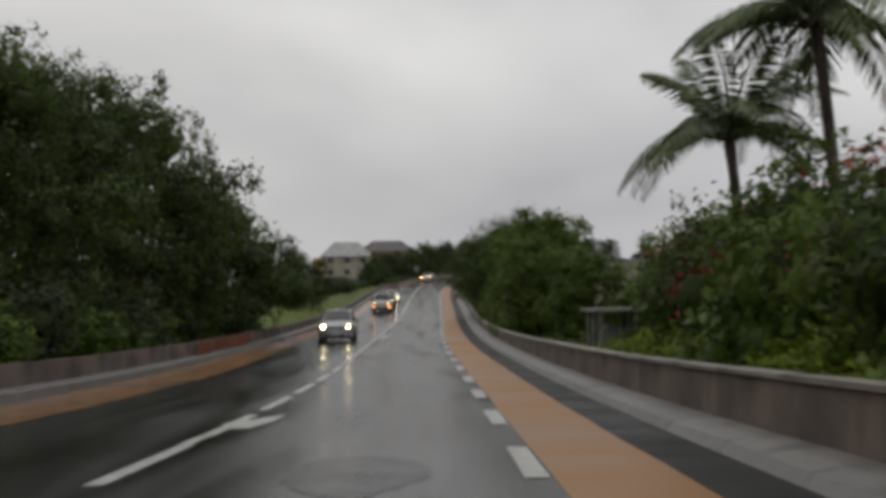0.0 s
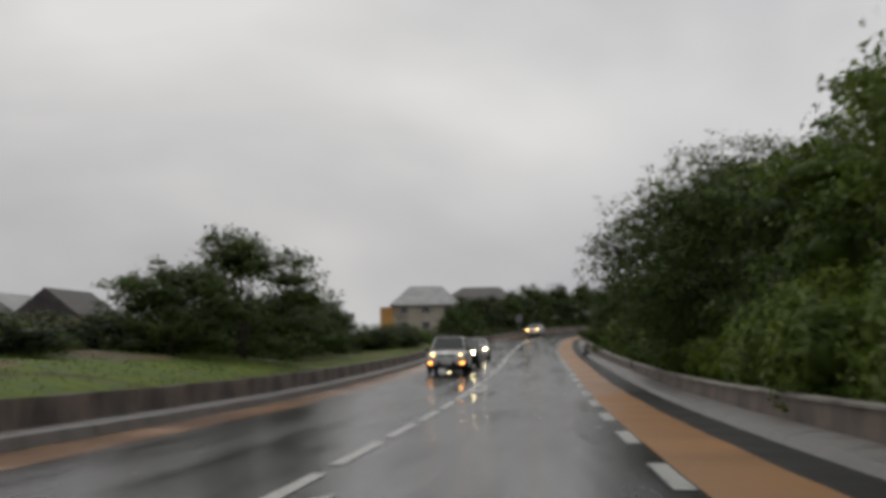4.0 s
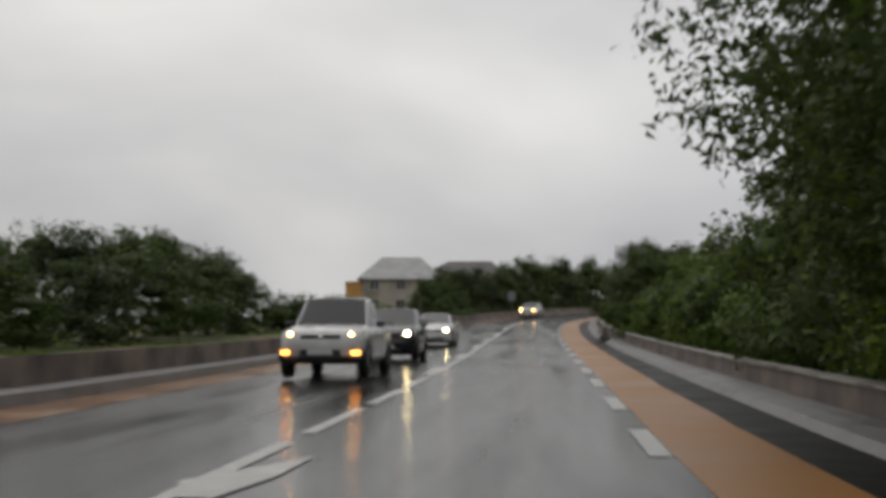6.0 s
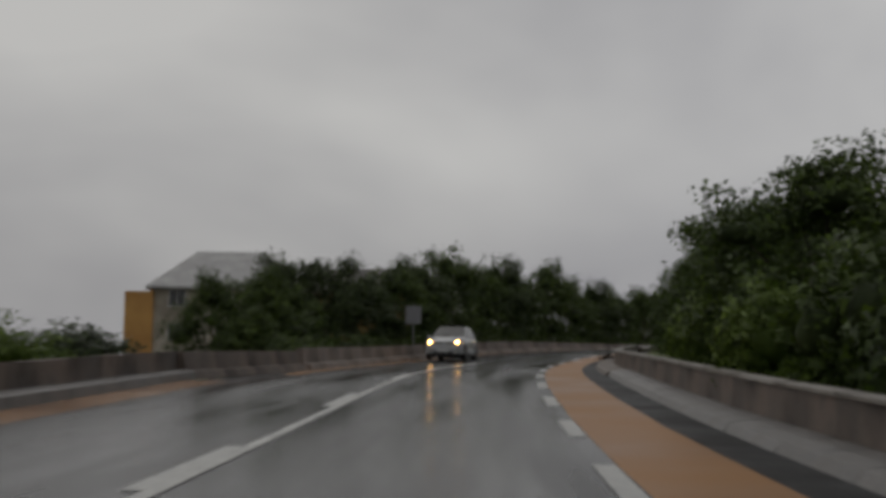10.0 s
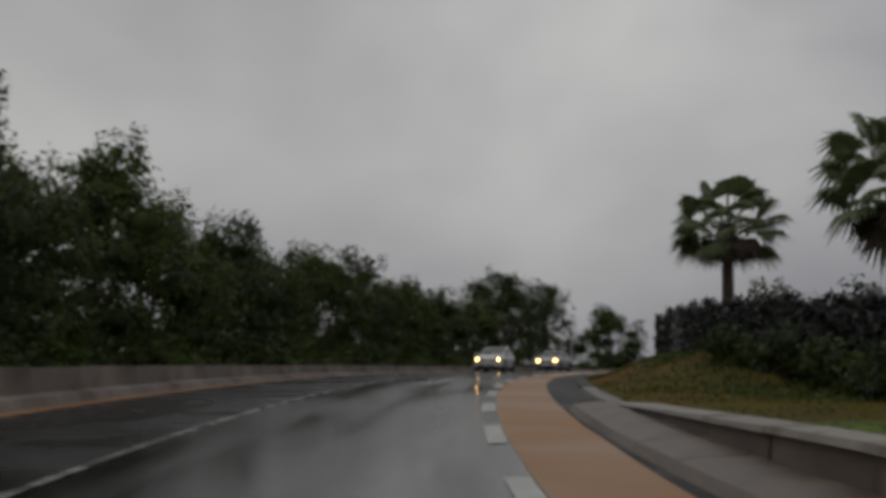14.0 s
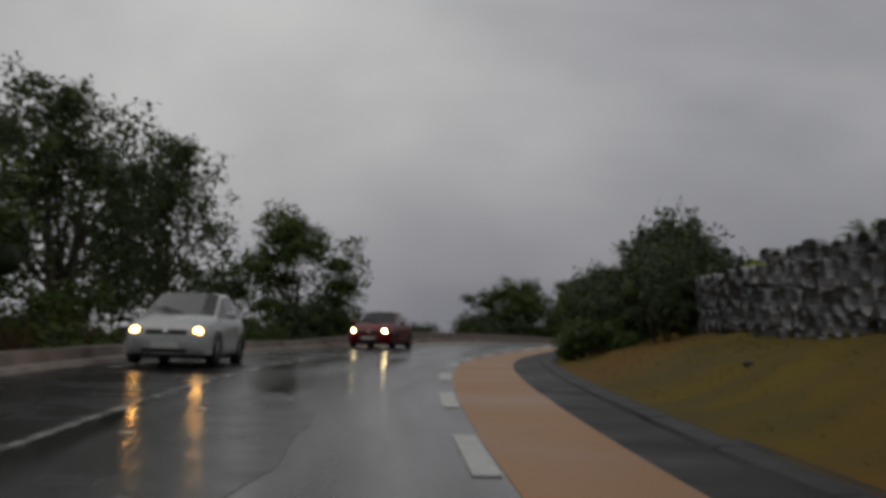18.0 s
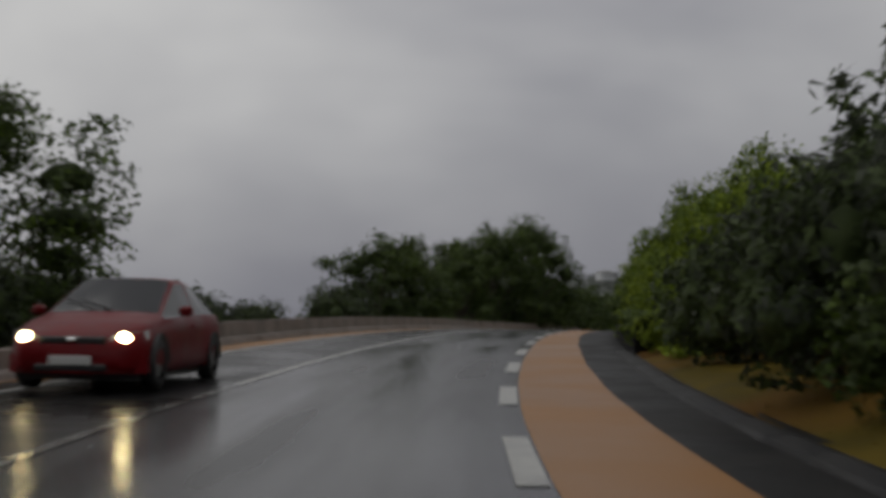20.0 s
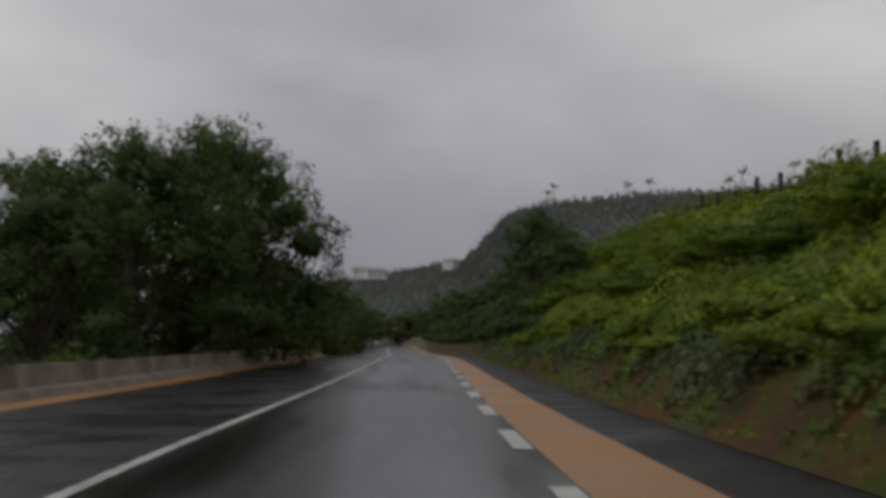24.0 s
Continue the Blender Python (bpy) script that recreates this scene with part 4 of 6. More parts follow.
rows(["vine1", "vine0"], [(404, 7.0, 1.9, 3.4), (409, 8.8, 2.2, 3.6), (383.6, 6.7, 3.0, 2.6), (418, 7.0, 1.5, 2.4), (421.5, 7.4, 1.4, 2.4), (436, 7.0, 1.8, 2.6), (440, 7.2, 1.7, 2.6)])
rows(["bush2"], [(s, 3.7, 1.3, 3.2) for s in range(452, 640, 7)])
rows(["bush2"], [(s, 5, 2.4, 4.4) for s in list(range(462, 530, 5)) + list(range(534, 650, 8))])
rows(["vine0", "vine1"], [(372, 6.6, 2.8, 4.5), (375.2, 4.7, 3.8, 3.4), (379, 5.8, 2.6, 3.6)] + [(s, 6.6 + 0.8 * math.sin(s), 1.2, 4.2) for s in (384, 389, 397, 415, 421, 427, 432, 437, 442, 447, 452, 457, 462, 467)] + [(s, 10.5 + math.sin(s), 1.3, 5.0) for s in list(range(384, 418, 5)) + list(range(448, 470, 5))])

# ---- palms ----
def frond(rng, length, droop, leaflet, n, twist=0.0):
    """One feather frond along +x: a bent midrib and hanging leaflets. Returns vertices and triangles."""
    V, F = [], []
    pts = []
    for i in range(n + 1):
        t = i / n
        pts.append(Vector((length * (t - 0.18 * t * t), 0.12 * math.sin(3 * t + twist), length * (0.45 * t - droop * t * t))))
    for i in range(n):
        a, b = pts[i], pts[i + 1]
        w = 0.035 * (1 - i / n) + 0.008
        k = len(V)
        V += [a + Vector((0, w, 0)), a - Vector((0, w, 0)), b - Vector((0, w, 0)), b + Vector((0, w, 0)), (a + b) / 2 + Vector((0, 0, w))]
        F += [(k, k + 1, k + 4), (k + 1, k + 2, k + 4), (k + 2, k + 3, k + 4), (k + 3, k, k + 4)]
    m = n * 3
    for i in range(2, m):
        t = i / m
        j = min(int(t * n), n - 1)
        p = pts[j].lerp(pts[j + 1], t * n - j)
        d = (pts[j + 1] - pts[j]).normalized()
        L = leaflet * math.sin(math.pi * min(0.94, 0.12 + 0.86 * t)) ** 0.6 * rng.uniform(0.85, 1.1)
        for side in (-1, 1):
            out = (Vector((0, side, 0)) * 0.85 + d * 0.5 + Vector((0, 0, -0.45 - 0.4 * rng.rand()))).normalized()
            tip = p + out * L + Vector((0, 0, -0.12 * L))
            mid = p + out * L * 0.45
            w = d * 0.05
            k = len(V)
            V += [p, mid + w, tip, mid - w]
            F += [(k, k + 1, k + 2), (k, k + 2, k + 3)]
    return V, F


def coconut_palm(seed, height, length=3.2, count=17, lean=(0.5, 0.2), label="coconut palm with feathery fronds tossed by wind"):
    rng = np.random.RandomState(seed)
    root = tagged(new("coconut_palm"), label, "palm tree")
    bm = bmesh.new()
    pts = [(lean[0] * (i / 6) ** 2 * 2, lean[1] * (i / 6) ** 2 * 2, height * i / 6 - (0.4 if i == 0 else 0)) for i in range(7)]
    tube(bm, pts, [0.22, 0.17, 0.15, 0.14, 0.13, 0.13, 0.15], 9)
    part("trunk", bm, BARK, root, smooth=True)
    top = Vector(pts[-1])
    for i in range(5):
        a = i * 1.26
        bm = bmesh.new()
        bmesh.ops.create_icosphere(bm, subdivisions=1, radius=0.13, matrix=Matrix.Translation(top + Vector((0.2 * math.cos(a), 0.2 * math.sin(a), -0.12))))
        part("coconut", bm, BARK, root, smooth=True)
    for i in range(count):
        V, F = frond(rng, length * rng.uniform(0.8, 1.1), rng.uniform(0.55, 1.05) if i % 3 else rng.uniform(0.4, 0.6), 0.8, 12, rng.rand() * 6)
        q = Matrix.Translation(top) @ Matrix.Rotation(i * 2.399 + rng.uniform(-0.2, 0.2), 4, "Z") @ Matrix.Rotation(radians(-rng.uniform(-5, 35) if i % 3 else -rng.uniform(35, 55)), 4, "Y")
        mesh_object("frond", [q @ v for v in V], F, LEAF_PALM, root)
    return root


def fan_palm(seed, height, label="fan palm with a round head and a skirt of dead leaves"):
    rng = np.random.RandomState(seed)
    root = tagged(new("fan_palm"), label, "palm tree")
    bm = bmesh.new()
    tube(bm, [(0, 0, -0.4), (0.05, 0, height * 0.5), (0.0, 0.05, height)], [0.26, 0.2, 0.19], 10)
    part("trunk", bm, BARK, root, smooth=True)
    bm = bmesh.new()
    tube(bm, [(0, 0.03, height - 1.1), (0, 0.04, height - 0.5), (0, 0.05, height + 0.1)], [0.2, 0.33, 0.28], 10)
    part("boot", bm, BARK, root, "brown sheath of old leaf bases")
    top = Vector((0, 0.05, height))
    for i in range(42):
        a = i * 2.399 + rng.uniform(-0.15, 0.15)
        el = math.asin(max(-0.9, min(0.97, 0.95 - 1.8 * i / 41 + rng.uniform(-0.1, 0.1))))
        dead = el < -0.55
        d = Vector((math.cos(a) * math.cos(el), math.sin(a) * math.cos(el), math.sin(el)))
        stem = rng.uniform(0.95, 1.35) if not dead else rng.uniform(0.6, 0.95)
        c = top + d * stem
        side = d.cross(Vector((0, 0, 1))).normalized()
        side = Matrix.Rotation(rng.uniform(-0.5, 0.5), 3, d) @ side
        up = side.cross(d)
        V = [top - side * 0.025, top + side * 0.025, c + side * 0.02, c - side * 0.02]
        F = [(0, 1, 2), (0, 2, 3)]
        R = rng.uniform(0.9, 1.08) if not dead else 0.9
        # blades joined for half their length, their tips free and hanging
        for k in range(-8, 9):
            b = k * 0.19
            w = (d * math.cos(b) + side * math.sin(b)).normalized()
            n = (side * math.cos(b) - d * math.sin(b)).normalized()
            mid = c + w * R * 0.6 + up * (0.05 - 0.002 * k * k) - Vector((0, 0, 0.05))
            tip = c + w * R * (1 - 0.006 * k * k) - Vector((0, 0, 0.22 + 0.22 * rng.rand())) * R
            j = len(V)
            V += [c, mid + n * 0.068, tip, mid - n * 0.068, mid + up * 0.025]
            F += [(j, j + 1, j + 4), (j, j + 4, j + 3), (j + 4, j + 1, j + 2), (j + 4, j + 2, j + 3)]
        mesh_object("dead_leaf" if dead else "fan_leaf", V, F, BARK if dead else LEAF_FAN, root)
    return root


for seed, s, u, hgt, lean in ((1, 33, 7.2, 6.2, (-0.3, 0.2)), (2, 26.5, 7.6, 7.6, (0.2, 0.3)), (3, 434, 17.3, 4.3, (0.3, 0.3))):
    tagged(coconut_palm(seed, hgt, 3.5 if s < 100 else 5.2, lean=lean), group="coconut palms by the road").matrix_basis = stand(s, u, float(land_height(s, u)) - 0.2, seed * 77)
for seed, s, u, hgt in ((5, 257.7, 8.6, 4.35), (6, 275.5, 7.2, 5.2)):
    tagged(fan_palm(seed, hgt - float(land_height(s, u))), group="fan palms").matrix_basis = stand(s, u, float(land_height(s, u)), seed * 50)

# ---- verges, banks and the stone wall ----
BANK = surface("wet grass bank", (0.070, 0.053, 0.0075), (0.126, 0.090, 0.012), spec=0.1, scale=0.7, fine=30, rough=(0.7, 0.9), bump=0.5, dist=0.04,
               stain=(0.150, 0.066, 0.0155), stain_at=(0.49, 0.66), stain_scale=0.12)
FOOT = surface("dark wet earth", (0.034, 0.019, 0.007), (0.098, 0.046, 0.014), spec=0.1, scale=0.8, fine=14, rough=(0.6, 0.9), bump=0.8, dist=0.06,
                stain=(0.05, 0.058, 0.013), stain_at=(0.45, 0.6), stain_scale=0.7)


def verge(name, s0, s1, us, mat, label, sink=0.0):
    verts, faces, m = [], [], len(us)
    n = int((s1 - s0) / 1.5)
    for i in range(n + 1):
        s = s0 + (s1 - s0) * i / n
        for j, u in enumerate(us):
            h = float(land_height(s, u))
            b = noise.noise((s * 0.35, u * 0.5, 3)) * 0.10 * min(1, j) + noise.noise((s * 1.3, u * 1.6, 7)) * 0.035 * min(1, j)
            verts.append(at(s, u, max(h, 0.0) + b + 0.03 if j else 0.02))
    for i in range(n):
        for j in range(m - 1):
            faces.append((i * m + j, i * m + j + 1, (i + 1) * m + j + 1, (i + 1) * m + j))
    return tagged(mesh_object(name, verts, faces, mat, smooth=True), label, "verge", kind="structure")


LAWN = surface("wet lawn", (0.062, 0.095, 0.012), (0.135, 0.18, 0.025), spec=0.15, scale=1.2, fine=30, rough=(0.6, 0.9), bump=0.6, dist=0.04, stain=(0.06, 0.05, 0.015), stain_at=(0.55, 0.68), stain_scale=0.4)
SLOPE_GRASS = surface("bright creeper and grass", (0.085, 0.12, 0.012), (0.18, 0.22, 0.022), scale=0.8, fine=18, rough=(0.6, 0.9), bump=0.9, dist=0.08, stain=(0.055, 0.08, 0.012), stain_at=(0.52, 0.66), stain_scale=0.6)
verge("verge_right", -20, 214, [3.0, 3.2, 3.6, 4.2, 5, 6, 8, 10, 13], LAWN, "wet grass behind the low wall")
verge("verge_left", -20, 204, [-9.3, -9.6, -10, -10.5, -11.5, -13, -16, -20, -25], LAWN, "wet grass and soil behind the far wall")
verge("lawn", 212, 246, [2.3, 2.5, 2.7, 3, 3.4, 4, 5, 6, 8, 10, 13, 17], LAWN, "wet green lawn behind the low wall")
verge("bank_right", 246, 373, [2.5, 2.7, 3.0, 3.4, 3.8, 4.2, 4.6, 5.0, 5.5, 6.2, 7, 8, 10, 13, 17], BANK, "grass bank with patches of bare orange soil")
verge("bank_ledge", 355, 388, [2.82, 2.95, 3.1, 3.3, 3.5, 3.7], LAWN, "strip of earth and grass behind the retaining wall")
verge("bank_foot", 383.2, 660, [2.2, 2.4, 2.6, 2.8, 3.0, 3.25, 3.5, 3.8], FOOT, "bare reddish-brown earth at the foot of the bank")
verge("bank_far", 372, 660, [3.3, 3.5, 3.9, 4.4, 5, 6, 7, 8, 9, 10, 12, 15, 20], SLOPE_GRASS, "steep grassy bank below trailing vines")


def scatter(name, s0, s1, u0, u1, n, size, mats, label, cat, lift=0.05, slim=0.5, seed=0, up=0.8, clump=0.0):
    """Leaves or blades over the land, as one mesh of stuff."""
    rng = np.random.RandomState(seed)
    if clump:
        k = n // 14
        cs, cu = rng.uniform(s0, s1, k), rng.uniform(u0, u1, k)
        s, u = np.repeat(cs, 14) + rng.normal(0, clump, k * 14), np.repeat(cu, 14) + rng.normal(0, clump, k * 14)
        up_h = np.repeat(rng.uniform(0, 1, k) ** 2, 14) * rng.uniform(0.2, 1, k * 14)
    else:
        s, u = rng.uniform(s0, s1, n), rng.uniform(u0, u1, n)
        up_h = rng.uniform(0, 1, n)
    a = np.interp(s, SS, HEAD)
    h = np.maximum(land_height(s, u), 0) + 0.03 + lift * up_h
    C = np.stack([np.interp(s, SS, RX) + u * np.cos(a), np.interp(s, SS, RY) + u * np.sin(a), np.interp(s, SS, RZ) + h], 1)
    D = rng.normal(size=C.shape) * 0.6
    D[:, 2] += up
    D[:, 0] -= np.cos(a) * 0.4
    D[:, 1] -= np.sin(a) * 0.4
    D /= np.linalg.norm(D, axis=1, keepdims=True)
    root = leaf_mesh(name, C, D, rng.uniform(0.7, 1.4, len(C)) * size, mats, None, (rng.rand(len(C)) < 0.4).astype(int) % len(mats), slim=slim)
    return tagged(root, label, cat, kind="stuff")


scatter("grass", 246, 345, 2.7, 6.0, 11000, 0.075, [DRY_GRASS], "short wet grass with dry tufts on the bank", "grass", 0.05, 0.16, 1, up=1.6)
scatter("weeds", 251, 292, 4.5, 5.9, 9000, 0.09, [LEAF_MID, LEAF_DARK], "dark weeds over the bank below the stone wall", "weeds", 0.14, 0.4, 12, clump=0.5)
scatter("grass", 250, 280, 2.5, 4.4, 6000, 0.085, [DRY_GRASS, LEAF_MID], "wet olive grass along the foot of the bank", "grass", 0.05, 0.2, 13, up=0.9, clump=0.3)
scatter("grass", 212, 252, 2.7, 12, 9000, 0.09, [GRASS, LEAF_MID], "short wet lawn grass", "grass", 0.03, 0.2, 6, up=0.2)


def heap(s, u):
    """Height of the vines' mounds over the bank: lumpy, with a smooth meadow strip in it."""
    meadow = np.exp(-((s - 409) / 9) ** 2 - ((u - 5.0) / 1.2) ** 2)
    b = np.array([max(0.0, 0.25 + 1.0 * noise.noise((a * 0.30, c * 0.34, 4))) * 0.75 + 0.35 * max(0.0, 0.1 + noise.noise((a * 0.85, c * 0.9, 8))) for a, c in zip(s, u)])
    return b * (1 - 0.85 * meadow)


def vines(s0, s1, u0, u1, n, size, mats, label, seed, deep=1.0, fray=0.0):
    """Leaves lying over the mounds, turned the way the mounds face."""
    rng = np.random.RandomState(seed)
    s, u = rng.uniform(s0, s1, n), rng.uniform(u0, u1, n)
    if fray:
        keep = u > u0 + fray * (0.5 + noise_field(s * 0.45, s * 0.0, 5) + 0.5 * noise_field(s * 1.7, s * 0.0, 6))
        s, u = s[keep], u[keep]
        n = len(s)
    edge = smooth(u0 - 0.2, u0 + 0.9, u) * deep
    b = heap(s, u) * edge
    gs, gu = (heap(s + 0.25, u) * edge - b) / 0.25, (heap(s, u + 0.25) * edge - b) / 0.25
    land = np.maximum(land_height(s, u), 0)
    gu = gu + (land_height(s, u + 0.3) - land_height(s, u)) / 0.3
    a = np.interp(s, SS, HEAD)
    h = land + 0.04 + b + 0.10 * rng.rand(n)
    C = np.stack([np.interp(s, SS, RX) + u * np.cos(a), np.interp(s, SS, RY) + u * np.sin(a), np.interp(s, SS, RZ) + h], 1)
    D = np.stack([-gu * np.cos(a) + gs * np.sin(a), -gu * np.sin(a) - gs * np.cos(a), np.ones(n)], 1) + rng.normal(size=C.shape) * 0.25
    D /= np.linalg.norm(D, axis=1, keepdims=True)
    bright = (noise_field(s * 0.16, u * 0.22, 3) + 0.25 * rng.rand(n) > 0.12).astype(int)
    root = leaf_mesh("vines", C, D, rng.uniform(0.7, 1.4, n) * size, mats, None, bright % len(mats), slim=0.8)
    return tagged(root, label, "vines", kind="stuff")


def noise_field(x, y, z):
    return np.array([noise.noise((a, c, z)) for a, c in zip(x, y)])


vines(386, 470, 3.5, 14.5, 120000, 0.135, [LEAF_VINE, LEAF_BRIGHT], "bright green creeping vines over the bank", 2)
vines(352, 388, 2.9, 13.5, 56000, 0.13, [LEAF_VINE, LEAF_BRIGHT], "creeping vines above the retaining wall", 7, 0.8)
vines(384, 500, 2.4, 4.1, 36000, 0.13, [LEAF_DARK, LEAF_MID], "dark trailing creeper hanging down the foot of the bank", 9, 0.5, 0.75)
scatter("weeds", 386, 470, 2.3, 3.2, 6000, 0.09, [LEAF_VINE, LEAF_MID], "low weeds at the foot of the bank", "weeds", 0.18, 0.5, 3, clump=0.25)
scatter("grass", 2, 208, 3.2, 5.5, 9000, 0.2, [GRASS, LEAF_MID], "wet green grass behind the low wall", "grass", 0.1, 0.2, 4, up=0.2)
scatter("grass", 20, 205, -16, -9.4, 12000, 0.12, [LEAF_ROAD, LEAF_MID], "wet green grass behind the far wall", "grass", 0.1, 0.2, 5, up=0.2)

STONE = surface("grey wall stone", (0.13, 0.131, 0.136), (0.42, 0.425, 0.44), scale=3.2, fine=18, rough=(0.35, 0.65), bump=0.7, dist=0.04, obj=0.45)
JOINT = surface("dark wall joints", (0.03, 0.03, 0.032), (0.10, 0.10, 0.105), scale=2, fine=20, rough=(0.6, 0.9), bump=0.5)


def stone_mesh(seed, w, h, d):
    rng = np.random.RandomState(seed)
    bm = bmesh.new()
    ring = []
    k = 7
    for i in range(k):
        a = 2 * math.pi * (i + rng.uniform(-0.25, 0.25)) / k
        r = rng.uniform(0.86, 1.04)
        ring.append((math.cos(a) * r * w / 2, math.sin(a) * r * h / 2))
    back = [bm.verts.new((x, 0.12, z)) for x, z in ring]
    rim = [bm.verts.new((x * 0.97, -d * 0.5, z * 0.97)) for x, z in ring]
    face = [bm.verts.new((x * 0.72, -d * rng.uniform(0.85, 1.2), z * 0.72)) for x, z in ring]
    for i in range(k):
        j = (i + 1) % k
        bm.faces.new((back[i], back[j], rim[j], rim[i]))
        bm.faces.new((rim[i], rim[j], face[j], face[i]))
    bm.faces.new(face)
    me = bpy.data.meshes.new("stone")
    bm.to_mesh(me)
    bm.free()
    me.materials.append(STONE)
    return me


def stone_wall(s0, s1, u, low, high, label, cell=0.46, near=(291, 318)):
    """A dry-looking wall of rough stones before a dark backing."""
    base = tagged(new("stone_wall"), label, "stone wall", kind="structure")
    base.location = at((s0 + s1) / 2, u(s0), low(s0))
    inv = Matrix.Translation(-base.location)
    n = int((s1 - s0) / 1.0)
    verts, faces = [], []
    for i in range(n + 1):
        s = s0 + (s1 - s0) * i / n
        t = high(s) - 0.12
        for uu, h in ((u(s), low(s) - 0.6), (u(s), t), (u(s) + 0.5, t - 0.05), (u(s) + 0.5, low(s) - 0.6)):
            verts.append(at(s, uu, h) - base.location)
    for i in range(n):
        for j in range(3):
            faces.append((i * 4 + j, i * 4 + j + 1, i * 4 + j + 5, i * 4 + j + 4))
    faces += [(0, 1, 2, 3), tuple(n * 4 + j for j in range(4))[::-1]]
    mesh_object("backing", verts, faces, JOINT, base)
    stones = [stone_mesh(i, cell * (1.1 + 0.5 * (i % 3)), cell * (0.8 + 0.12 * (i % 4)), 0.06) for i in range(14)]
    rnd = random.Random(5)
    far_v, far_f = [], []
    count = 0
    course, k = 0.0, 0
    while course < 2.6:
        thick = cell * rnd.uniform(0.7, 0.98)
        s = s0 + 0.2 + rnd.uniform(0, cell)
        while s < s1 - 0.2:
            wide = cell * rnd.uniform(0.8, 1.9)
            h = low(s) - 0.25 + course + thick / 2 + 0.12 * noise.noise((s * 0.5, k * 0.7, 2))
            foot = h - thick / 2
            tall = min(thick, high(s) + rnd.uniform(-0.03, 0.09) - foot)
            if tall > 0.1:
                h = foot + tall / 2
                me = stones[rnd.randrange(14)]
                m = stand(s + wide / 2, u(s), h, 90, (wide / (cell * 1.55), rnd.uniform(0.8, 1.8), tall / (cell * 0.92) * rnd.uniform(0.95, 1.12))) @ Matrix.Rotation(rnd.uniform(-0.16, 0.16), 4, "Y")
                if near[0] < s < near[1] and count < 300:
                    ob = new("stone", me)
                    ob.parent = base
                    ob.matrix_parent_inverse = inv
                    ob.matrix_basis = m
                    count += 1
                else:
                    o = len(far_v)
                    far_v += [m @ v.co - base.location for v in me.vertices]
                    far_f += [tuple(o + i for i in p.vertices) for p in me.polygons]
            s += wide
        course += thick
        k += 1
    if far_v:
        tagged(mesh_object("stonework", far_v, far_f, STONE, base), "rough grey wall stones", kind="stuff")
    return base


def ledge(s):
    return 0.82 + 0.1 * math.sin(s * 0.3)


def wall_top(s):
    return float(np.interp(s, (251, 262, 276, 290, 293.5, 296, 304, 311, 318, 326), (1.8, 2.15, 2.4, 2.44, 2.5, 2.52, 2.5, 2.4, 2.2, 1.95))) + 0.05 * math.sin(s * 0.9)


stone_wall(251, 326, lambda s: 5.6 + 0.067 * max(0.0, 272 - s) - (0.4 if 284 < s < 297.2 else 0.0), ledge, wall_top, "tall rough stone wall with dark joints on the bank")


def creeper(s0, s1, n, seed, reach=0.25):
    """Dark creeper hanging over the stones, thicker towards its middle."""
    rng = np.random.RandomState(seed)
    s = rng.uniform(s0, s1, n)
    keep = rng.rand(n) < 0.35 + 0.65 * np.sin(np.pi * (s - s0) / (s1 - s0))
    s = s[keep]
    top = np.array([wall_top(q) for q in s])
    low = np.array([ledge(q) for q in s])
    h = low - 0.2 + (top - low + 0.3 + reach * np.array([noise.noise((q * 0.8, seed, 0)) for q in s])) * rng.rand(len(s)) ** 0.8
    u = 5.6 + 0.067 * np.maximum(0.0, 272 - s) - np.where((s > 284) & (s < 297.2), 0.4, 0.0) - 0.1 - 0.22 * rng.rand(len(s))
    a = np.interp(s, SS, HEAD)
    C = np.stack([np.interp(s, SS, RX) + u * np.cos(a), np.interp(s, SS, RY) + u * np.sin(a), np.interp(s, SS, RZ) + h], 1)
    D = np.stack([-np.cos(a), -np.sin(a), 0.5 + 0 * a], 1) + rng.normal(size=C.shape) * 0.4
    D /= np.linalg.norm(D, axis=1, keepdims=True)
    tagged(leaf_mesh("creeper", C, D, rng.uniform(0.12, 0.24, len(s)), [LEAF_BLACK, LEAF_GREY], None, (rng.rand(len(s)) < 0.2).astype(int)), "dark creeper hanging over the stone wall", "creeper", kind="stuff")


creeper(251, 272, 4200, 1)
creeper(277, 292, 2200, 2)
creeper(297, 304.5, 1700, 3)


def hanging_vines():
    """Tendrils trailing over the edge of the retaining wall."""
    rng = np.random.RandomState(31)
    n = 9000
    s = rng.uniform(355, 386, n)
    top = np.interp(s, (356, 373, 385), (0.8, 0.77, 0.56))
    drop = np.maximum(0.05, 0.2 + 0.3 * noise_field(s * 0.35, s * 0.0, 2) + 0.12 * noise_field(s * 2.1, s * 0.0, 4)) * rng.rand(n)
    h = top + 0.14 - drop
    u = np.where(h < top, 2.46 - 0.06 * rng.rand(n), 2.45 + 0.4 * rng.rand(n))
    a = np.interp(s, SS, HEAD)
    C = np.stack([np.interp(s, SS, RX) + u * np.cos(a), np.interp(s, SS, RY) + u * np.sin(a), np.interp(s, SS, RZ) + h], 1)
    D = np.stack([-np.cos(a), -np.sin(a), 0.7 + 0 * a], 1) + rng.normal(size=C.shape) * 0.4
    D /= np.linalg.norm(D, axis=1, keepdims=True)
    tagged(leaf_mesh("hanging_vines", C, D, rng.uniform(0.08, 0.15, n), [LEAF_DARK, LEAF_MID], None, (rng.rand(n) < 0.4).astype(int)), "dark vines trailing over the retaining wall", "vines", kind="stuff")


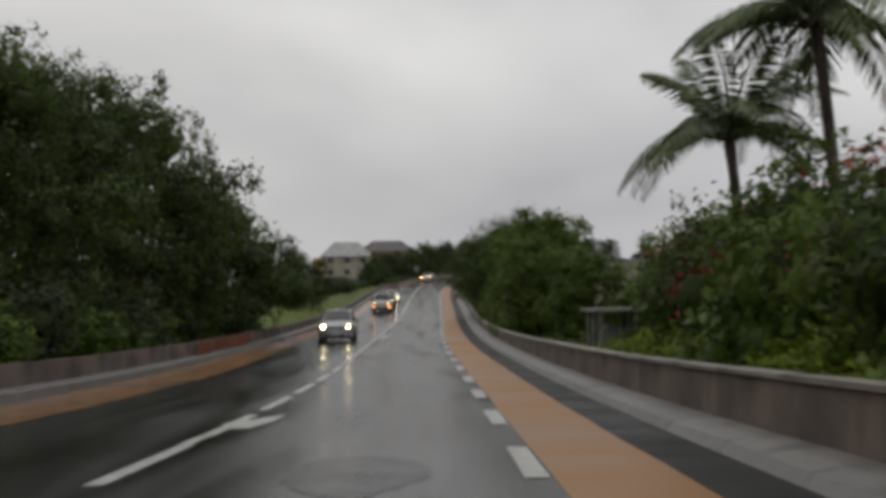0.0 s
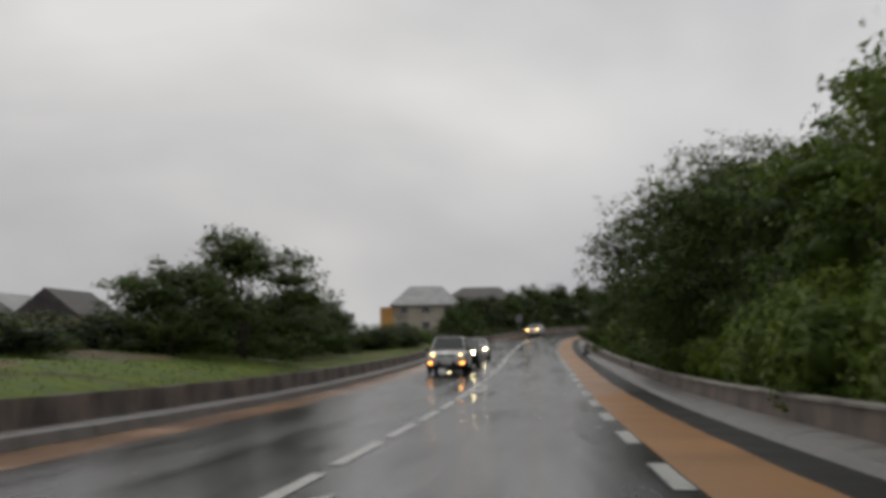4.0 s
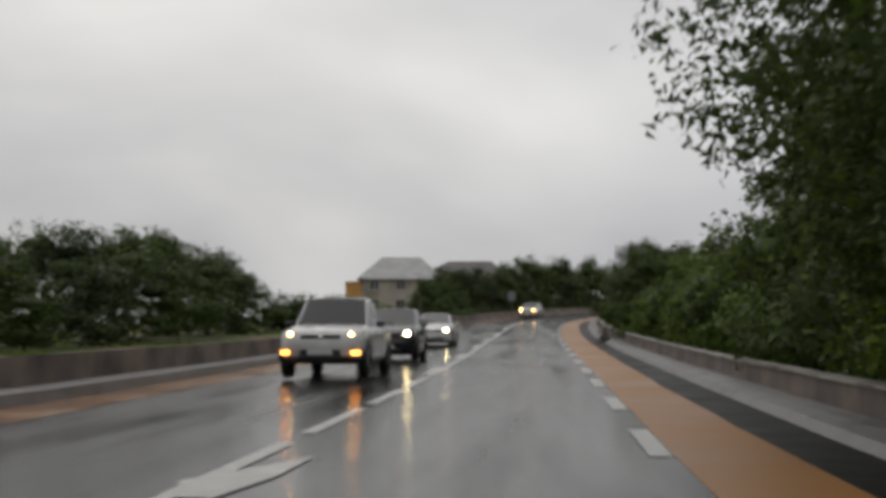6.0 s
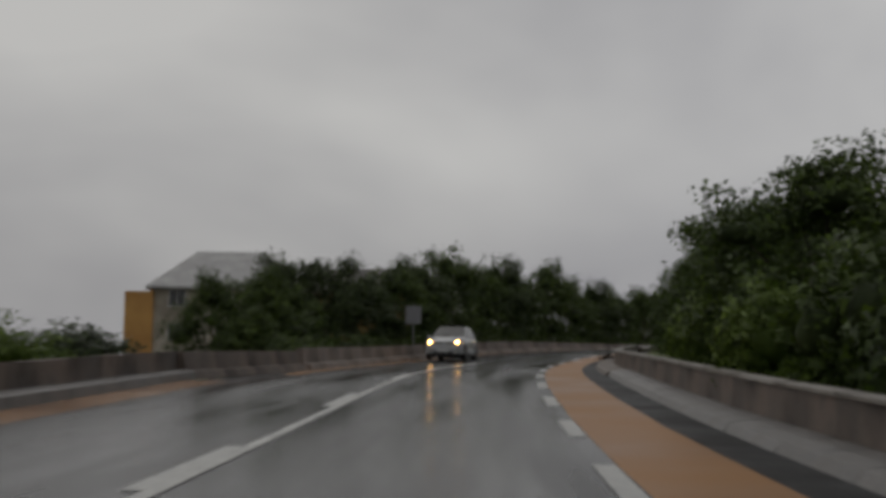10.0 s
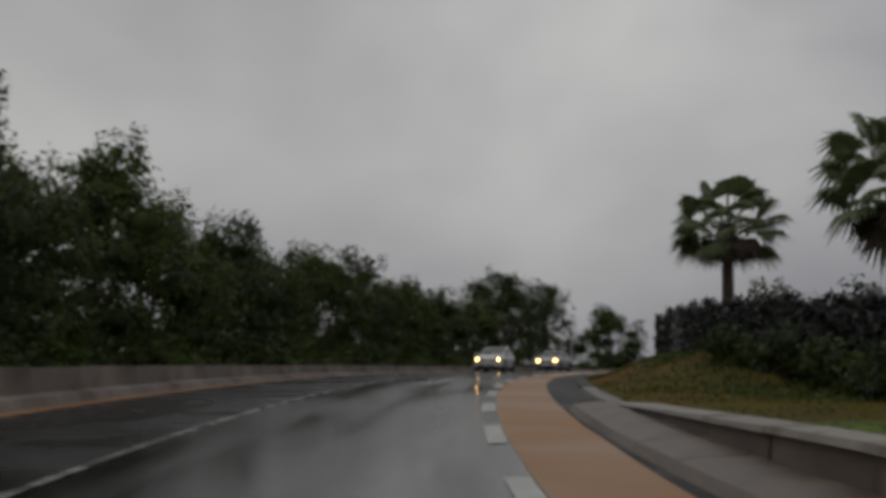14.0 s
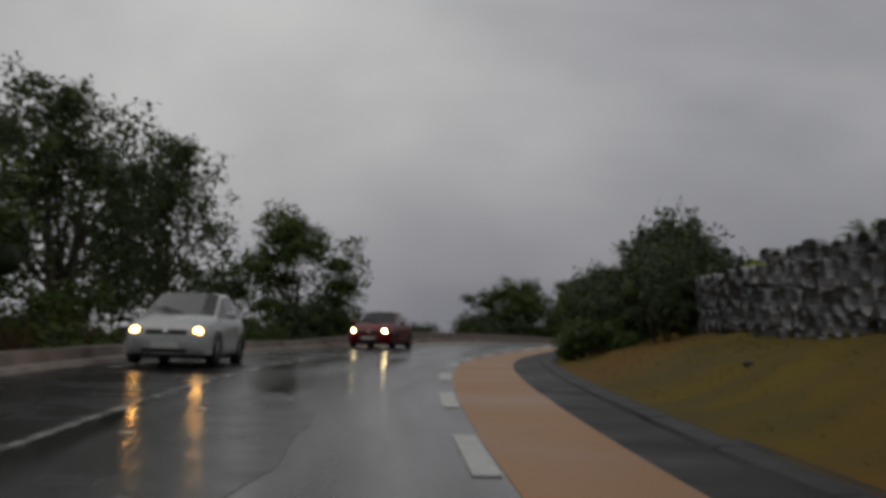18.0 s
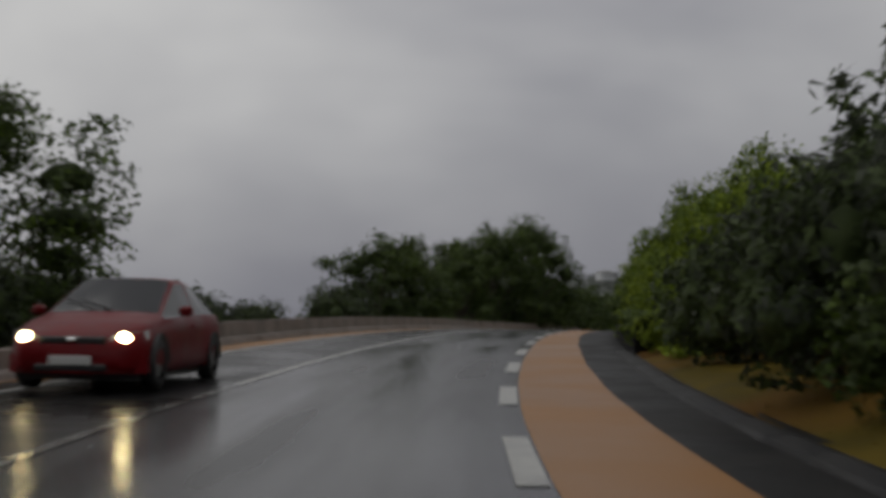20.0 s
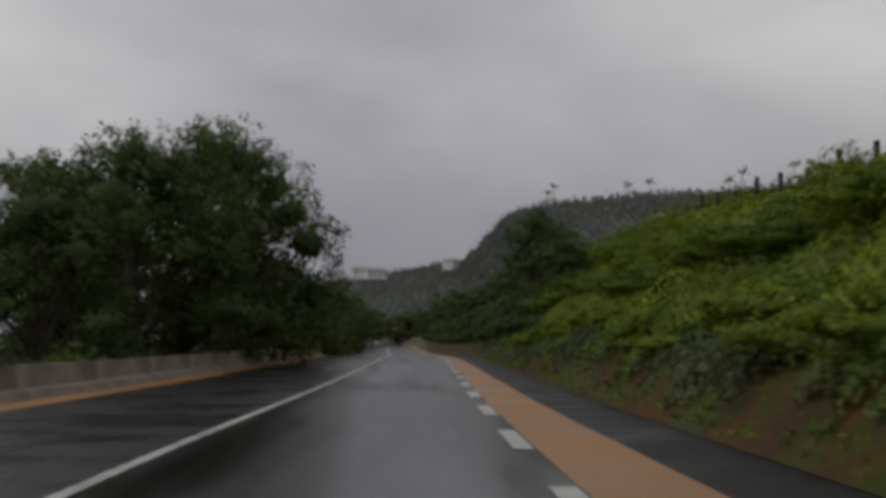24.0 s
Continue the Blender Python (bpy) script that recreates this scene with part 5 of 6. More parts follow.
# The near-black base colour carries the shade of the vines above.
SHADED_WALL = surface("wet concrete darkened as vine shade", (0.005, 0.005, 0.005), (0.016, 0.016, 0.015), scale=1.2, fine=25, rough=(0.75, 0.95), bump=0.4, spec=0.08)
wall("retaining_wall", "low wet retaining wall, coloured dark as the shade of overhanging vines", 356, 386, [(2.45, -0.1), (2.5, 0.66), (2.8, 0.68), (2.85, -0.1)], SHADED_WALL, 3, rise=lambda s: float(np.interp(s, (356, 373, 385), (1.2, 1.15, 0.82))))
hanging_vines()
MUDDY_KERB = surface("mud-stained kerb concrete", (0.058, 0.042, 0.031), (0.165, 0.128, 0.097), scale=1.1, fine=25, rough=(0.4, 0.65), bump=0.35, stain=(0.06, 0.042, 0.028), stain_at=(0.5, 0.68), stain_scale=0.6, obj=0.12)


def run_out(s):
    return float(np.interp(s, (232, 240, 246, 251), (1.0, 0.9, 0.6, 0.36))) + 0.05 * noise.noise((s * 1.3, 3, 1))


wall("wall_end", "low broken concrete wall running out into the bank", 232, 251, [(2.62, 0), (2.65, 0.5), (2.9, 0.52), (3.1, 0.4), (3.2, 0)], CONCRETE, 2.4, shift=draw_in, rise=run_out, wob=0.02)
kerb("coping_end", "pale worn coping on the broken wall", 232, 251, [(2.58, 0.46), (2.6, 0.53), (2.9, 0.56), (3.2, 0.5), (3.2, 0.42)], CAP, 2.4, shift=draw_in, rise=run_out)
kerb("kerb_bend", "broad pale worn kerb round the bend", 202, 252, [(1.9, 0), (1.97, 0.1), (2.2, 0.14), (2.7, 0.16), (2.7, 0)], MUDDY_KERB, 2, shift=draw_in)

# ---- vehicles ----
GLASS = plain("dark window glass", (0.012, 0.014, 0.016), 0.08, spec=0.3)
TYRE = surface("tyre rubber", (0.012, 0.012, 0.012), (0.03, 0.03, 0.03), scale=6, fine=40, rough=(0.5, 0.8))
RIM = plain("alloy", (0.35, 0.35, 0.36), 0.3, 0.9)
TRIM = plain("black plastic trim", (0.018, 0.018, 0.019), 0.45)
PLATE = plain("pale number plate", (0.6, 0.6, 0.58), 0.4)
LAMP = glow("warm headlamp", (1.0, 0.5, 0.13), 30)
LAMP_WHITE = glow("yellowish white headlamp", (1.0, 0.82, 0.42), 28)
AMBER = glow("amber indicator", (1.0, 0.32, 0.05), 6)
LENS = plain("clear lamp lens", (0.45, 0.45, 0.44), 0.1, 0.6)
CHROME = plain("chrome", (0.6, 0.6, 0.6), 0.12, 1.0)


def paint(name, c):
    return surface(name, tuple(0.85 * a for a in c), c, scale=1.5, fine=8, rough=(0.16, 0.3), bump=0.0, coat=0.25, spec=0.4)


WHITE, SILVER, RED, BLACK = paint("white car paint", (0.62, 0.62, 0.60)), paint("silver car paint", (0.42, 0.43, 0.43)), surface("dark red car paint", (0.12, 0.003, 0.005), (0.16, 0.004, 0.007), scale=1.5, fine=8, rough=(0.3, 0.45), bump=0.0, spec=0.2), paint("black car paint", (0.015, 0.016, 0.017))


def loft(bm, sections):
    rings = [[bm.verts.new(p) for p in sec] for sec in sections]
    m = len(rings[0])
    for a, b in zip(rings[:-1], rings[1:]):
        for k in range(m):
            bm.faces.new((a[k], a[(k + 1) % m], b[(k + 1) % m], b[k]))
    bm.faces.new(rings[0][::-1])
    bm.faces.new(rings[-1])


def wheel(parent, x, y, r):
    side = 1 if x > 0 else -1
    bm = bmesh.new()
    prof = [(0.0, r * 0.62), (0.0, r * 0.93), (0.03, r), (0.17, r), (0.2, r * 0.93), (0.2, r * 0.62)]
    rings = [[bm.verts.new((x - side * d, y + q * math.cos(a * math.pi / 9), r + q * math.sin(a * math.pi / 9))) for d, q in prof] for a in range(18)]
    for i in range(18):
        a, b = rings[i], rings[(i + 1) % 18]
        for k in range(len(prof) - 1):
            bm.faces.new((a[k], a[k + 1], b[k + 1], b[k]))
    w = part("wheel", bm, TYRE, parent, smooth=True)
    bm = bmesh.new()
    for i in range(5):
        a = i * 2 * math.pi / 5
        u, v = Vector((0, math.cos(a), math.sin(a))), Vector((0, -math.sin(a), math.cos(a)))
        c = Vector((x - side * 0.02, y, r))
        q = [c + u * 0.03 + v * 0.05, c + u * r * 0.64 + v * 0.035, c + u * r * 0.64 - v * 0.035, c + u * 0.03 - v * 0.05]
        vs = [bm.verts.new(p) for p in q] + [bm.verts.new(p - Vector((side * 0.04, 0, 0))) for p in q]
        bm.faces.new(vs[:4])
        for k in range(4):
            bm.faces.new((vs[k], vs[(k + 1) % 4], vs[4 + (k + 1) % 4], vs[4 + k]))
    bmesh.ops.create_circle(bm, cap_ends=True, segments=18, radius=r * 0.63, matrix=Matrix.Translation((x - side * 0.08, y, r)) @ Matrix.Rotation(math.pi / 2, 4, "Y"))
    part("rim", bm, RIM, w)


def box(bm, x0, x1, y0, y1, z0, z1, bevel=0.02):
    r = bmesh.ops.create_cube(bm, size=1, matrix=Matrix.Translation(((x0 + x1) / 2, (y0 + y1) / 2, (z0 + z1) / 2)) @ Matrix.Diagonal((x1 - x0, y1 - y0, z1 - z0, 1)))
    if bevel:
        es = list({e for v in r["verts"] for e in v.link_edges})
        bmesh.ops.bevel(bm, geom=es, offset=bevel, segments=1, affect="EDGES")


# stations from the tail to the nose: y, half width, sill, shoulder, crown, half width of the crown, what lies above the shoulder
SHAPES = {
    "hatch": [(-1.98, 0.74, 0.34, 0.80, 0.84, 0.60, ""), (-1.90, 0.80, 0.24, 0.94, 0.98, 0.64, "r"), (-1.52, 0.85, 0.2, 0.97, 1.40, 0.56, "s"), (-0.95, 0.865, 0.19, 0.96, 1.48, 0.58, "p"), (-0.87, 0.865, 0.19, 0.96, 1.485, 0.58, "s"),
              (-0.10, 0.87, 0.19, 0.94, 1.46, 0.58, "w"), (0.86, 0.865, 0.19, 0.89, 0.99, 0.70, ""), (1.30, 0.86, 0.19, 0.83, 0.91, 0.66, ""), (1.64, 0.83, 0.2, 0.74, 0.81, 0.62, ""), (1.85, 0.74, 0.22, 0.64, 0.70, 0.56, ""), (1.97, 0.60, 0.27, 0.52, 0.57, 0.48, "")],
    "sedan": [(-2.2, 0.72, 0.34, 0.84, 0.90, 0.58, ""), (-2.1, 0.80, 0.25, 0.93, 0.99, 0.64, ""), (-1.66, 0.86, 0.2, 0.95, 1.02, 0.66, "r"), (-1.02, 0.875, 0.19, 0.95, 1.40, 0.56, "s"), (-0.50, 0.88, 0.19, 0.94, 1.45, 0.58, "p"), (-0.42, 0.88, 0.19, 0.94, 1.45, 0.58, "s"),
              (0.02, 0.88, 0.19, 0.93, 1.43, 0.58, "w"), (1.00, 0.875, 0.19, 0.88, 0.97, 0.71, ""), (1.50, 0.87, 0.19, 0.81, 0.88, 0.67, ""), (1.88, 0.83, 0.2, 0.72, 0.79, 0.62, ""), (2.08, 0.74, 0.22, 0.62, 0.68, 0.56, ""), (2.2, 0.60, 0.27, 0.50, 0.55, 0.48, "")],
    "suv": [(-2.1, 0.78, 0.36, 0.94, 0.98, 0.62, ""), (-2.02, 0.84, 0.28, 1.05, 1.10, 0.68, "r"), (-1.74, 0.90, 0.24, 1.06, 1.55, 0.60, "s"), (-1.0, 0.91, 0.23, 1.05, 1.63, 0.62, "p"), (-0.92, 0.91, 0.23, 1.05, 1.635, 0.62, "s"),
            (-0.05, 0.91, 0.23, 1.03, 1.60, 0.62, "w"), (0.80, 0.905, 0.23, 0.99, 1.09, 0.74, ""), (1.35, 0.90, 0.23, 0.95, 1.03, 0.70, ""), (1.75, 0.87, 0.24, 0.87, 0.95, 0.66, ""), (1.98, 0.78, 0.26, 0.76, 0.83, 0.60, ""), (2.1, 0.64, 0.3, 0.60, 0.66, 0.52, "")],
    "pickup": [(-2.55, 0.86, 0.5, 1.06, 1.08, 0.80, ""), (-2.48, 0.90, 0.42, 1.09, 1.10, 0.86, ""), (-1.1, 0.92, 0.36, 1.09, 1.10, 0.86, ""), (-1.0, 0.92, 0.36, 1.10, 1.14, 0.84, "r"), (-0.86, 0.92, 0.36, 1.10, 1.72, 0.64, "s"), (-0.12, 0.92, 0.36, 1.10, 1.78, 0.65, "p"), (-0.02, 0.92, 0.36, 1.10, 1.78, 0.65, "s"),
               (0.42, 0.92, 0.36, 1.09, 1.75, 0.64, "w"), (1.10, 0.92, 0.36, 1.06, 1.15, 0.76, ""), (1.75, 0.91, 0.36, 1.02, 1.10, 0.72, ""), (2.25, 0.89, 0.38, 0.97, 1.05, 0.70, ""), (2.45, 0.84, 0.42, 0.90, 0.97, 0.68, ""), (2.55, 0.76, 0.46, 0.74, 0.80, 0.62, "")]}


def rib(y, w, sill, belt, top, wt):
    """Half of a cross section, from the sill up to the middle of the roof or bonnet."""
    q = belt - sill
    cab = top - belt > 0.2
    edge = [(wt + 0.055, top - 0.085), (wt, top - 0.032), (wt * 0.6, top - 0.008)] if cab else [(w * 0.86, belt + (top - belt) * 0.5), (wt, top - 0.02), (wt * 0.6, top - 0.004)]
    return [(w * 0.84, y, sill), (w * 0.95, y, sill + 0.05 * q), (w * 0.985, y, sill + 0.22 * q), (w, y, sill + 0.48 * q), (w * 0.985, y, sill + 0.74 * q), (w * 0.96, y, sill + 0.9 * q),
            (w * 0.925, y, belt)] + [(a, y, b) for a, b in edge] + [(0, y, top)]


def vehicle(kind, colour, label, lamps=None):
    """kind: hatch, sedan, suv or pickup. The front is +y, the ground is z = 0."""
    lamps = lamps or LAMP
    car = tagged(new("pickup_truck" if kind == "pickup" else "car"), label, "pickup truck" if kind == "pickup" else "car")
    st = SHAPES[kind]
    wheel_r = {"hatch": 0.31, "sedan": 0.32, "suv": 0.35, "pickup": 0.39}[kind]
    W, f, r = max(q[1] for q in st), st[-1][0], st[0][0]
    clear = min(q[2] for q in st)
    half = [rib(*q[:6]) for q in st]
    m = len(half[0])
    rings = [[Vector((-x, y, z)) for x, y, z in h] + [Vector(p) for p in h[-2::-1]] for h in half]
    full = 2 * m - 1
    pick = {"body": [], "roof": [], "windscreen": [], "rear_window": [], "side_window": [], "far_window": []}
    for i in range(len(st) - 1):
        what = st[i][6]
        for k in range(full - 1):
            mirror = min(k, full - 2 - k)
            face = (rings[i][k], rings[i + 1][k], rings[i + 1][k + 1], rings[i][k + 1])
            where = "body"
            if what in ("s", "w", "r") and mirror == 6:
                where = "side_window" if k < m else "far_window"
            if what == "w" and mirror >= 8:
                where = "windscreen"
            elif what == "r" and mirror >= 8:
                where = "rear_window"
            elif what in ("s", "p") and mirror >= 7:
                where = "roof"
            pick[where].append(face)
    for name, faces in pick.items():
        verts, index = [], {}
        quads = []
        for q in faces:
            quads.append(tuple(index.setdefault(tuple(round(c, 4) for c in v), len(index)) for v in q))
        verts = list(index)
        if name == "body":
            for end, flip in ((0, False), (-1, True)):
                ids = [index[tuple(round(c, 4) for c in v)] for v in rings[end]]
                quads.append(tuple(ids[::-1] if flip else ids))
        if verts:
            mesh_object("side_window" if name == "far_window" else name, verts, quads, GLASS if "wind" in name else colour, car, smooth=name in ("body", "roof"))
    nose = st[-3]
    zl = nose[3] - 0.03
    base = next(q for q in st if q[6] == "w")
    cowl = st[st.index(base) + 1]
    for sx in (-1, 1):
        bm = bmesh.new()
        box(bm, sx * (W + 0.10) - 0.09, sx * (W + 0.10) + 0.09, cowl[0] - 0.42, cowl[0] - 0.30, cowl[3] + 0.04, cowl[3] + 0.17, 0.035)
        part("mirror", bm, colour if kind != "pickup" else TRIM, car)
        # swept lamp: a wedge wrapped round the front corner
        bm = bmesh.new()
        xi, xo, yf, yb = sx * W * 0.52, sx * W * 0.965, f - 0.06, nose[0] - 0.06
        loft(bm, [[(xi, yf, zl - 0.10), (xi, yf - 0.01, zl - 0.02), (xi, yf - 0.14, zl - 0.02), (xi, yf - 0.14, zl - 0.10)],
                  [(sx * W * 0.74, f - 0.14, zl - 0.13), (sx * W * 0.73, f - 0.17, zl + 0.02), (sx * W * 0.7, f - 0.3, zl + 0.02), (sx * W * 0.7, f - 0.3, zl - 0.13)],
                  [(xo * 0.985, yb, zl - 0.06), (xo * 0.97, yb - 0.03, zl + 0.05), (xo * 0.9, yb - 0.08, zl + 0.04), (xo * 0.9, yb - 0.08, zl - 0.06)]])
        bmesh.ops.recalc_face_normals(bm, faces=bm.faces[:])
        lens = part("headlight", bm, LENS, car, "clear swept headlight")
        bm = bmesh.new()
        bmesh.ops.create_uvsphere(bm, u_segments=12, v_segments=8, radius=1, matrix=Matrix.Translation((sx * W * 0.69, f - 0.125, zl - 0.05)) @ Matrix.Diagonal((0.085, 0.06, 0.07, 1)))
        part("bulb", bm, lamps, lens, "lit headlamp", smooth=True)
        for y in (f - 0.78, r + 0.74):
            wheel(car, sx * (W - 0.005), y, wheel_r)
            bm = bmesh.new()
            n = 10
            a0 = [bm.verts.new((sx * (W + 0.012), y + (wheel_r + 0.06) * math.cos(math.pi * i / n), wheel_r + (wheel_r + 0.06) * math.sin(math.pi * i / n))) for i in range(n + 1)]
            a1 = [bm.verts.new((sx * (W + 0.002), y + wheel_r * 0.95 * math.cos(math.pi * i / n), wheel_r + wheel_r * 0.95 * math.sin(math.pi * i / n))) for i in range(n + 1)]
            a2 = [bm.verts.new((sx * (W - 0.10), v.co.y, v.co.z)) for v in a0]
            for i in range(n):
                bm.faces.new((a0[i], a0[i + 1], a1[i + 1], a1[i]))
                bm.faces.new((a0[i], a2[i], a2[i + 1], a0[i + 1]))
            part("wheel_arch", bm, TRIM, car)
        bm = bmesh.new()
        box(bm, sx * W * 0.66 - 0.1, sx * W * 0.66 + 0.1, f - 0.17, f - 0.06, clear + 0.12, clear + 0.22, 0.02)
        part("fog_lamp_recess", bm, TRIM, car)
        if kind == "pickup":
            bm = bmesh.new()
            box(bm, sx * W * 0.8 - 0.09, sx * W * 0.8 + 0.09, f - 0.1, f + 0.01, clear + 0.14, clear + 0.22, 0.01)
            part("indicator", bm, AMBER, car, "lit amber indicator")
        bm = bmesh.new()
        tube(bm, [(sx * 0.1, cowl[0] + 0.0, cowl[4] + 0.02), (sx * 0.1 + 0.34, cowl[0] - 0.22, cowl[4] + 0.12), (sx * 0.1 + 0.5, cowl[0] - 0.3, cowl[4] + 0.16)], [0.012, 0.01, 0.008], 5)
        part("wiper", bm, TRIM, car)
        bm = bmesh.new()
        y0 = base[0] - 0.4
        box(bm, sx * (W - 0.005) - 0.014, sx * (W - 0.005) + 0.014, y0, y0 + 0.18, base[3] - 0.16, base[3] - 0.13, 0.006)
        part("door_handle", bm, colour, car)
    bm = bmesh.new()
    box(bm, -W * 0.46, W * 0.46, f - 0.12, f - 0.015, zl - 0.13, zl - 0.03, 0.02)
    g = part("grille", bm, TRIM, car)
    bm = bmesh.new()
    box(bm, -0.07, 0.07, f - 0.04, f + 0.01, zl - 0.11, zl - 0.04, 0.02)
    part("badge", bm, CHROME, g)
    bm = bmesh.new()
    n = 8
    loft(bm, [[(x, f + 0.035 - 0.34 * (abs(x) / W) ** 3, z) for z in (clear + 0.03, clear + 0.09, clear + 0.2, clear + 0.24)] + [(x * 0.97, f - 0.2 - 0.3 * (abs(x) / W) ** 3, z) for z in (clear + 0.24, clear + 0.03)]
              for x in [W * 0.97 * (2 * i / n - 1) for i in range(n + 1)]])
    part("bumper", bm, TRIM if kind == "pickup" else colour, car, smooth=False)
    bm = bmesh.new()
    box(bm, -W * 0.5, W * 0.5, f - 0.06, f + 0.045, clear + 0.05, clear + 0.14, 0.02)
    part("air_intake", bm, TRIM, car)
    bm = bmesh.new()
    box(bm, -0.26, 0.26, f + 0.03, f + 0.055, clear + 0.13, clear + 0.24, 0.008)
    part("number_plate", bm, PLATE, car, "pale plate with no readable marks")
    bm = bmesh.new()
    box(bm, -W * 0.85, W * 0.85, r + 0.3, f - 0.3, clear - 0.06, clear + 0.14, 0)
    part("underbody", bm, TRIM, car)
    if kind == "pickup":
        bm = bmesh.new()
        box(bm, -W * 0.8, W * 0.8, r + 0.1, -1.12, 1.09, 1.13, 0.01)
        part("load_bed", bm, TRIM, car)
    return car


for kind, colour, label, lamps, s, u in (
        ("suv", SILVER, "silver car with headlights on in the oncoming lane", LAMP_WHITE, 68, -5.5),
        ("pickup", WHITE, "white pickup truck with headlights on in the oncoming lane", LAMP, 125.5, -5.7),
        ("suv", BLACK, "black car with bright headlights on the wet road", LAMP_WHITE, 136.4, -5.7),
        ("sedan", WHITE, "white car with headlights on the wet road", LAMP_WHITE, 153.6, -5.7),
        ("suv", SILVER, "pale car with warm headlights coming round the bend", LAMP, 224, -5.5),
        ("hatch", WHITE, "white hatchback with warm headlights in the bend", LAMP, 304.5, -5.4),
        ("hatch", SILVER, "silver hatchback with warm headlights in the bend", LAMP, 320.5, -5.3),
        ("sedan", RED, "dark red car with bright headlights in the bend", LAMP_WHITE, 345, -5.2)):
    car = vehicle(kind, colour, label, lamps)
    tagged(car, label, "pickup truck" if kind == "pickup" else "car", "oncoming cars with lit headlights")
    car.matrix_basis = stand(s, u, 0.004, 180)

# ---- houses, hill and small things ----
CREAM = surface("cream render", (0.38, 0.34, 0.27), (0.52, 0.48, 0.40), scale=0.6, fine=20, rough=(0.7, 0.9), bump=0.2, stain=(0.25, 0.22, 0.18), stain_at=(0.55, 0.75), stain_scale=0.4)
OCHRE_WALL = surface("ochre render", (0.46, 0.24, 0.07), (0.60, 0.34, 0.11), scale=0.6, fine=20, rough=(0.7, 0.9), bump=0.2)
ROOF = surface("grey metal roof", (0.20, 0.20, 0.20), (0.34, 0.34, 0.335), scale=0.7, fine=25, rough=(0.35, 0.6), bump=0.2)
ROOF_DARK = surface("dark tiled roof", (0.035, 0.03, 0.03), (0.09, 0.075, 0.07), scale=0.9, fine=25, rough=(0.5, 0.7), bump=0.3)
WHITEWASH = surface("white painted wall", (0.55, 0.56, 0.58), (0.75, 0.76, 0.78), scale=0.6, fine=20, rough=(0.6, 0.8), bump=0.2, stain=(0.4, 0.4, 0.4), stain_at=(0.55, 0.8))
PANE = plain("dark window pane", (0.02, 0.023, 0.026), 0.08)
FRAME = plain("white window frame", (0.6, 0.6, 0.58), 0.5)
POST = surface("old wooden post", (0.02, 0.018, 0.016), (0.06, 0.05, 0.045), scale=5, fine=30, rough=(0.7, 0.9))
METAL = plain("dull galvanised metal", (0.25, 0.25, 0.26), 0.45, 0.7)


def solid(x0, x1, y0, y1, z0, z1, bevel=0.0):
    bm = bmesh.new()
    box(bm, x0, x1, y0, y1, z0, z1, bevel)
    return bm


def house(label, w, d, h, rise, walls, roof, storeys=2, bays=3, hip=True, accent=None):
    """A house at the origin, its front to -y: walls, a pitched roof with eaves, windows with frames, a door."""
    root = tagged(new("house"), label, "house")
    part("wall", solid(-w / 2, w / 2, -d / 2, d / 2, -1.5, h), walls, root)
    e = 0.5
    bm = bmesh.new()
    k = d * 0.32 if hip else 0
    lo = [bm.verts.new(p) for p in ((-w / 2 - e, -d / 2 - e, h), (w / 2 + e, -d / 2 - e, h), (w / 2 + e, d / 2 + e, h), (-w / 2 - e, d / 2 + e, h))]
    un = [bm.verts.new((v.co.x, v.co.y, h - 0.18)) for v in lo]
    ra, rb = bm.verts.new((-w / 2 - e + k, 0, h + rise)), bm.verts.new((w / 2 + e - k, 0, h + rise))
    for q in ((lo[0], lo[1], rb, ra), (lo[2], lo[3], ra, rb), (lo[1], lo[2], rb), (lo[3], lo[0], ra), tuple(un[::-1])):
        bm.faces.new(q)
    for i in range(4):
        bm.faces.new((un[i], un[(i + 1) % 4], lo[(i + 1) % 4], lo[i]))
    part("roof", bm, roof, root)
    if accent:
        part("wing", solid(-w / 2 - 1.9, -w / 2 + 0.002, -d / 2 - 0.3, d / 2 - 2, -1.5, h - 0.35), accent, root, "ochre side wing")
    sh = h / storeys
    for f in range(storeys):
        for i in range(bays):
            x = -w / 2 + w * (i + 0.5) / bays
            for yy, sgn in ((-d / 2, -1), (d / 2, 1)):
                z = f * sh + 0.95
                win = part("window", solid(x - 0.6, x + 0.6, yy - 0.06, yy + 0.06, z, z + 1.2), FRAME, root, "white framed window")
                part("pane", solid(x - 0.52, x - 0.03, yy + sgn * 0.05, yy + sgn * 0.075, z + 0.08, z + 1.12), PANE, win)
                part("pane", solid(x + 0.03, x + 0.52, yy + sgn * 0.05, yy + sgn * 0.075, z + 0.08, z + 1.12), PANE, win)
    part("door", solid(w / 2 - 1.4, w / 2 - 0.5, -d / 2 - 0.05, -d / 2 + 0.05, 0, 2.05), POST, root)
    return root


house("cream house with an ochre wing and a grey roof", 9.5, 9, 4.6, 2.9, CREAM, ROOF, 2, 3, accent=OCHRE_WALL).matrix_basis = pose(-22.2, 256, 3.1, 0, 0, 6)
house("ochre house with a dark hipped roof among trees", 11, 9, 4.8, 2.4, OCHRE_WALL, ROOF_DARK, 2, 3).matrix_basis = pose(-15.4, 281, 4.5, 0, 0, -4)
house("cream gabled house beyond the grass", 9, 5.6, 3.4, 2.0, CREAM, ROOF, 1, 3, hip=False).matrix_basis = stand(167, -44, 0.0, 82)
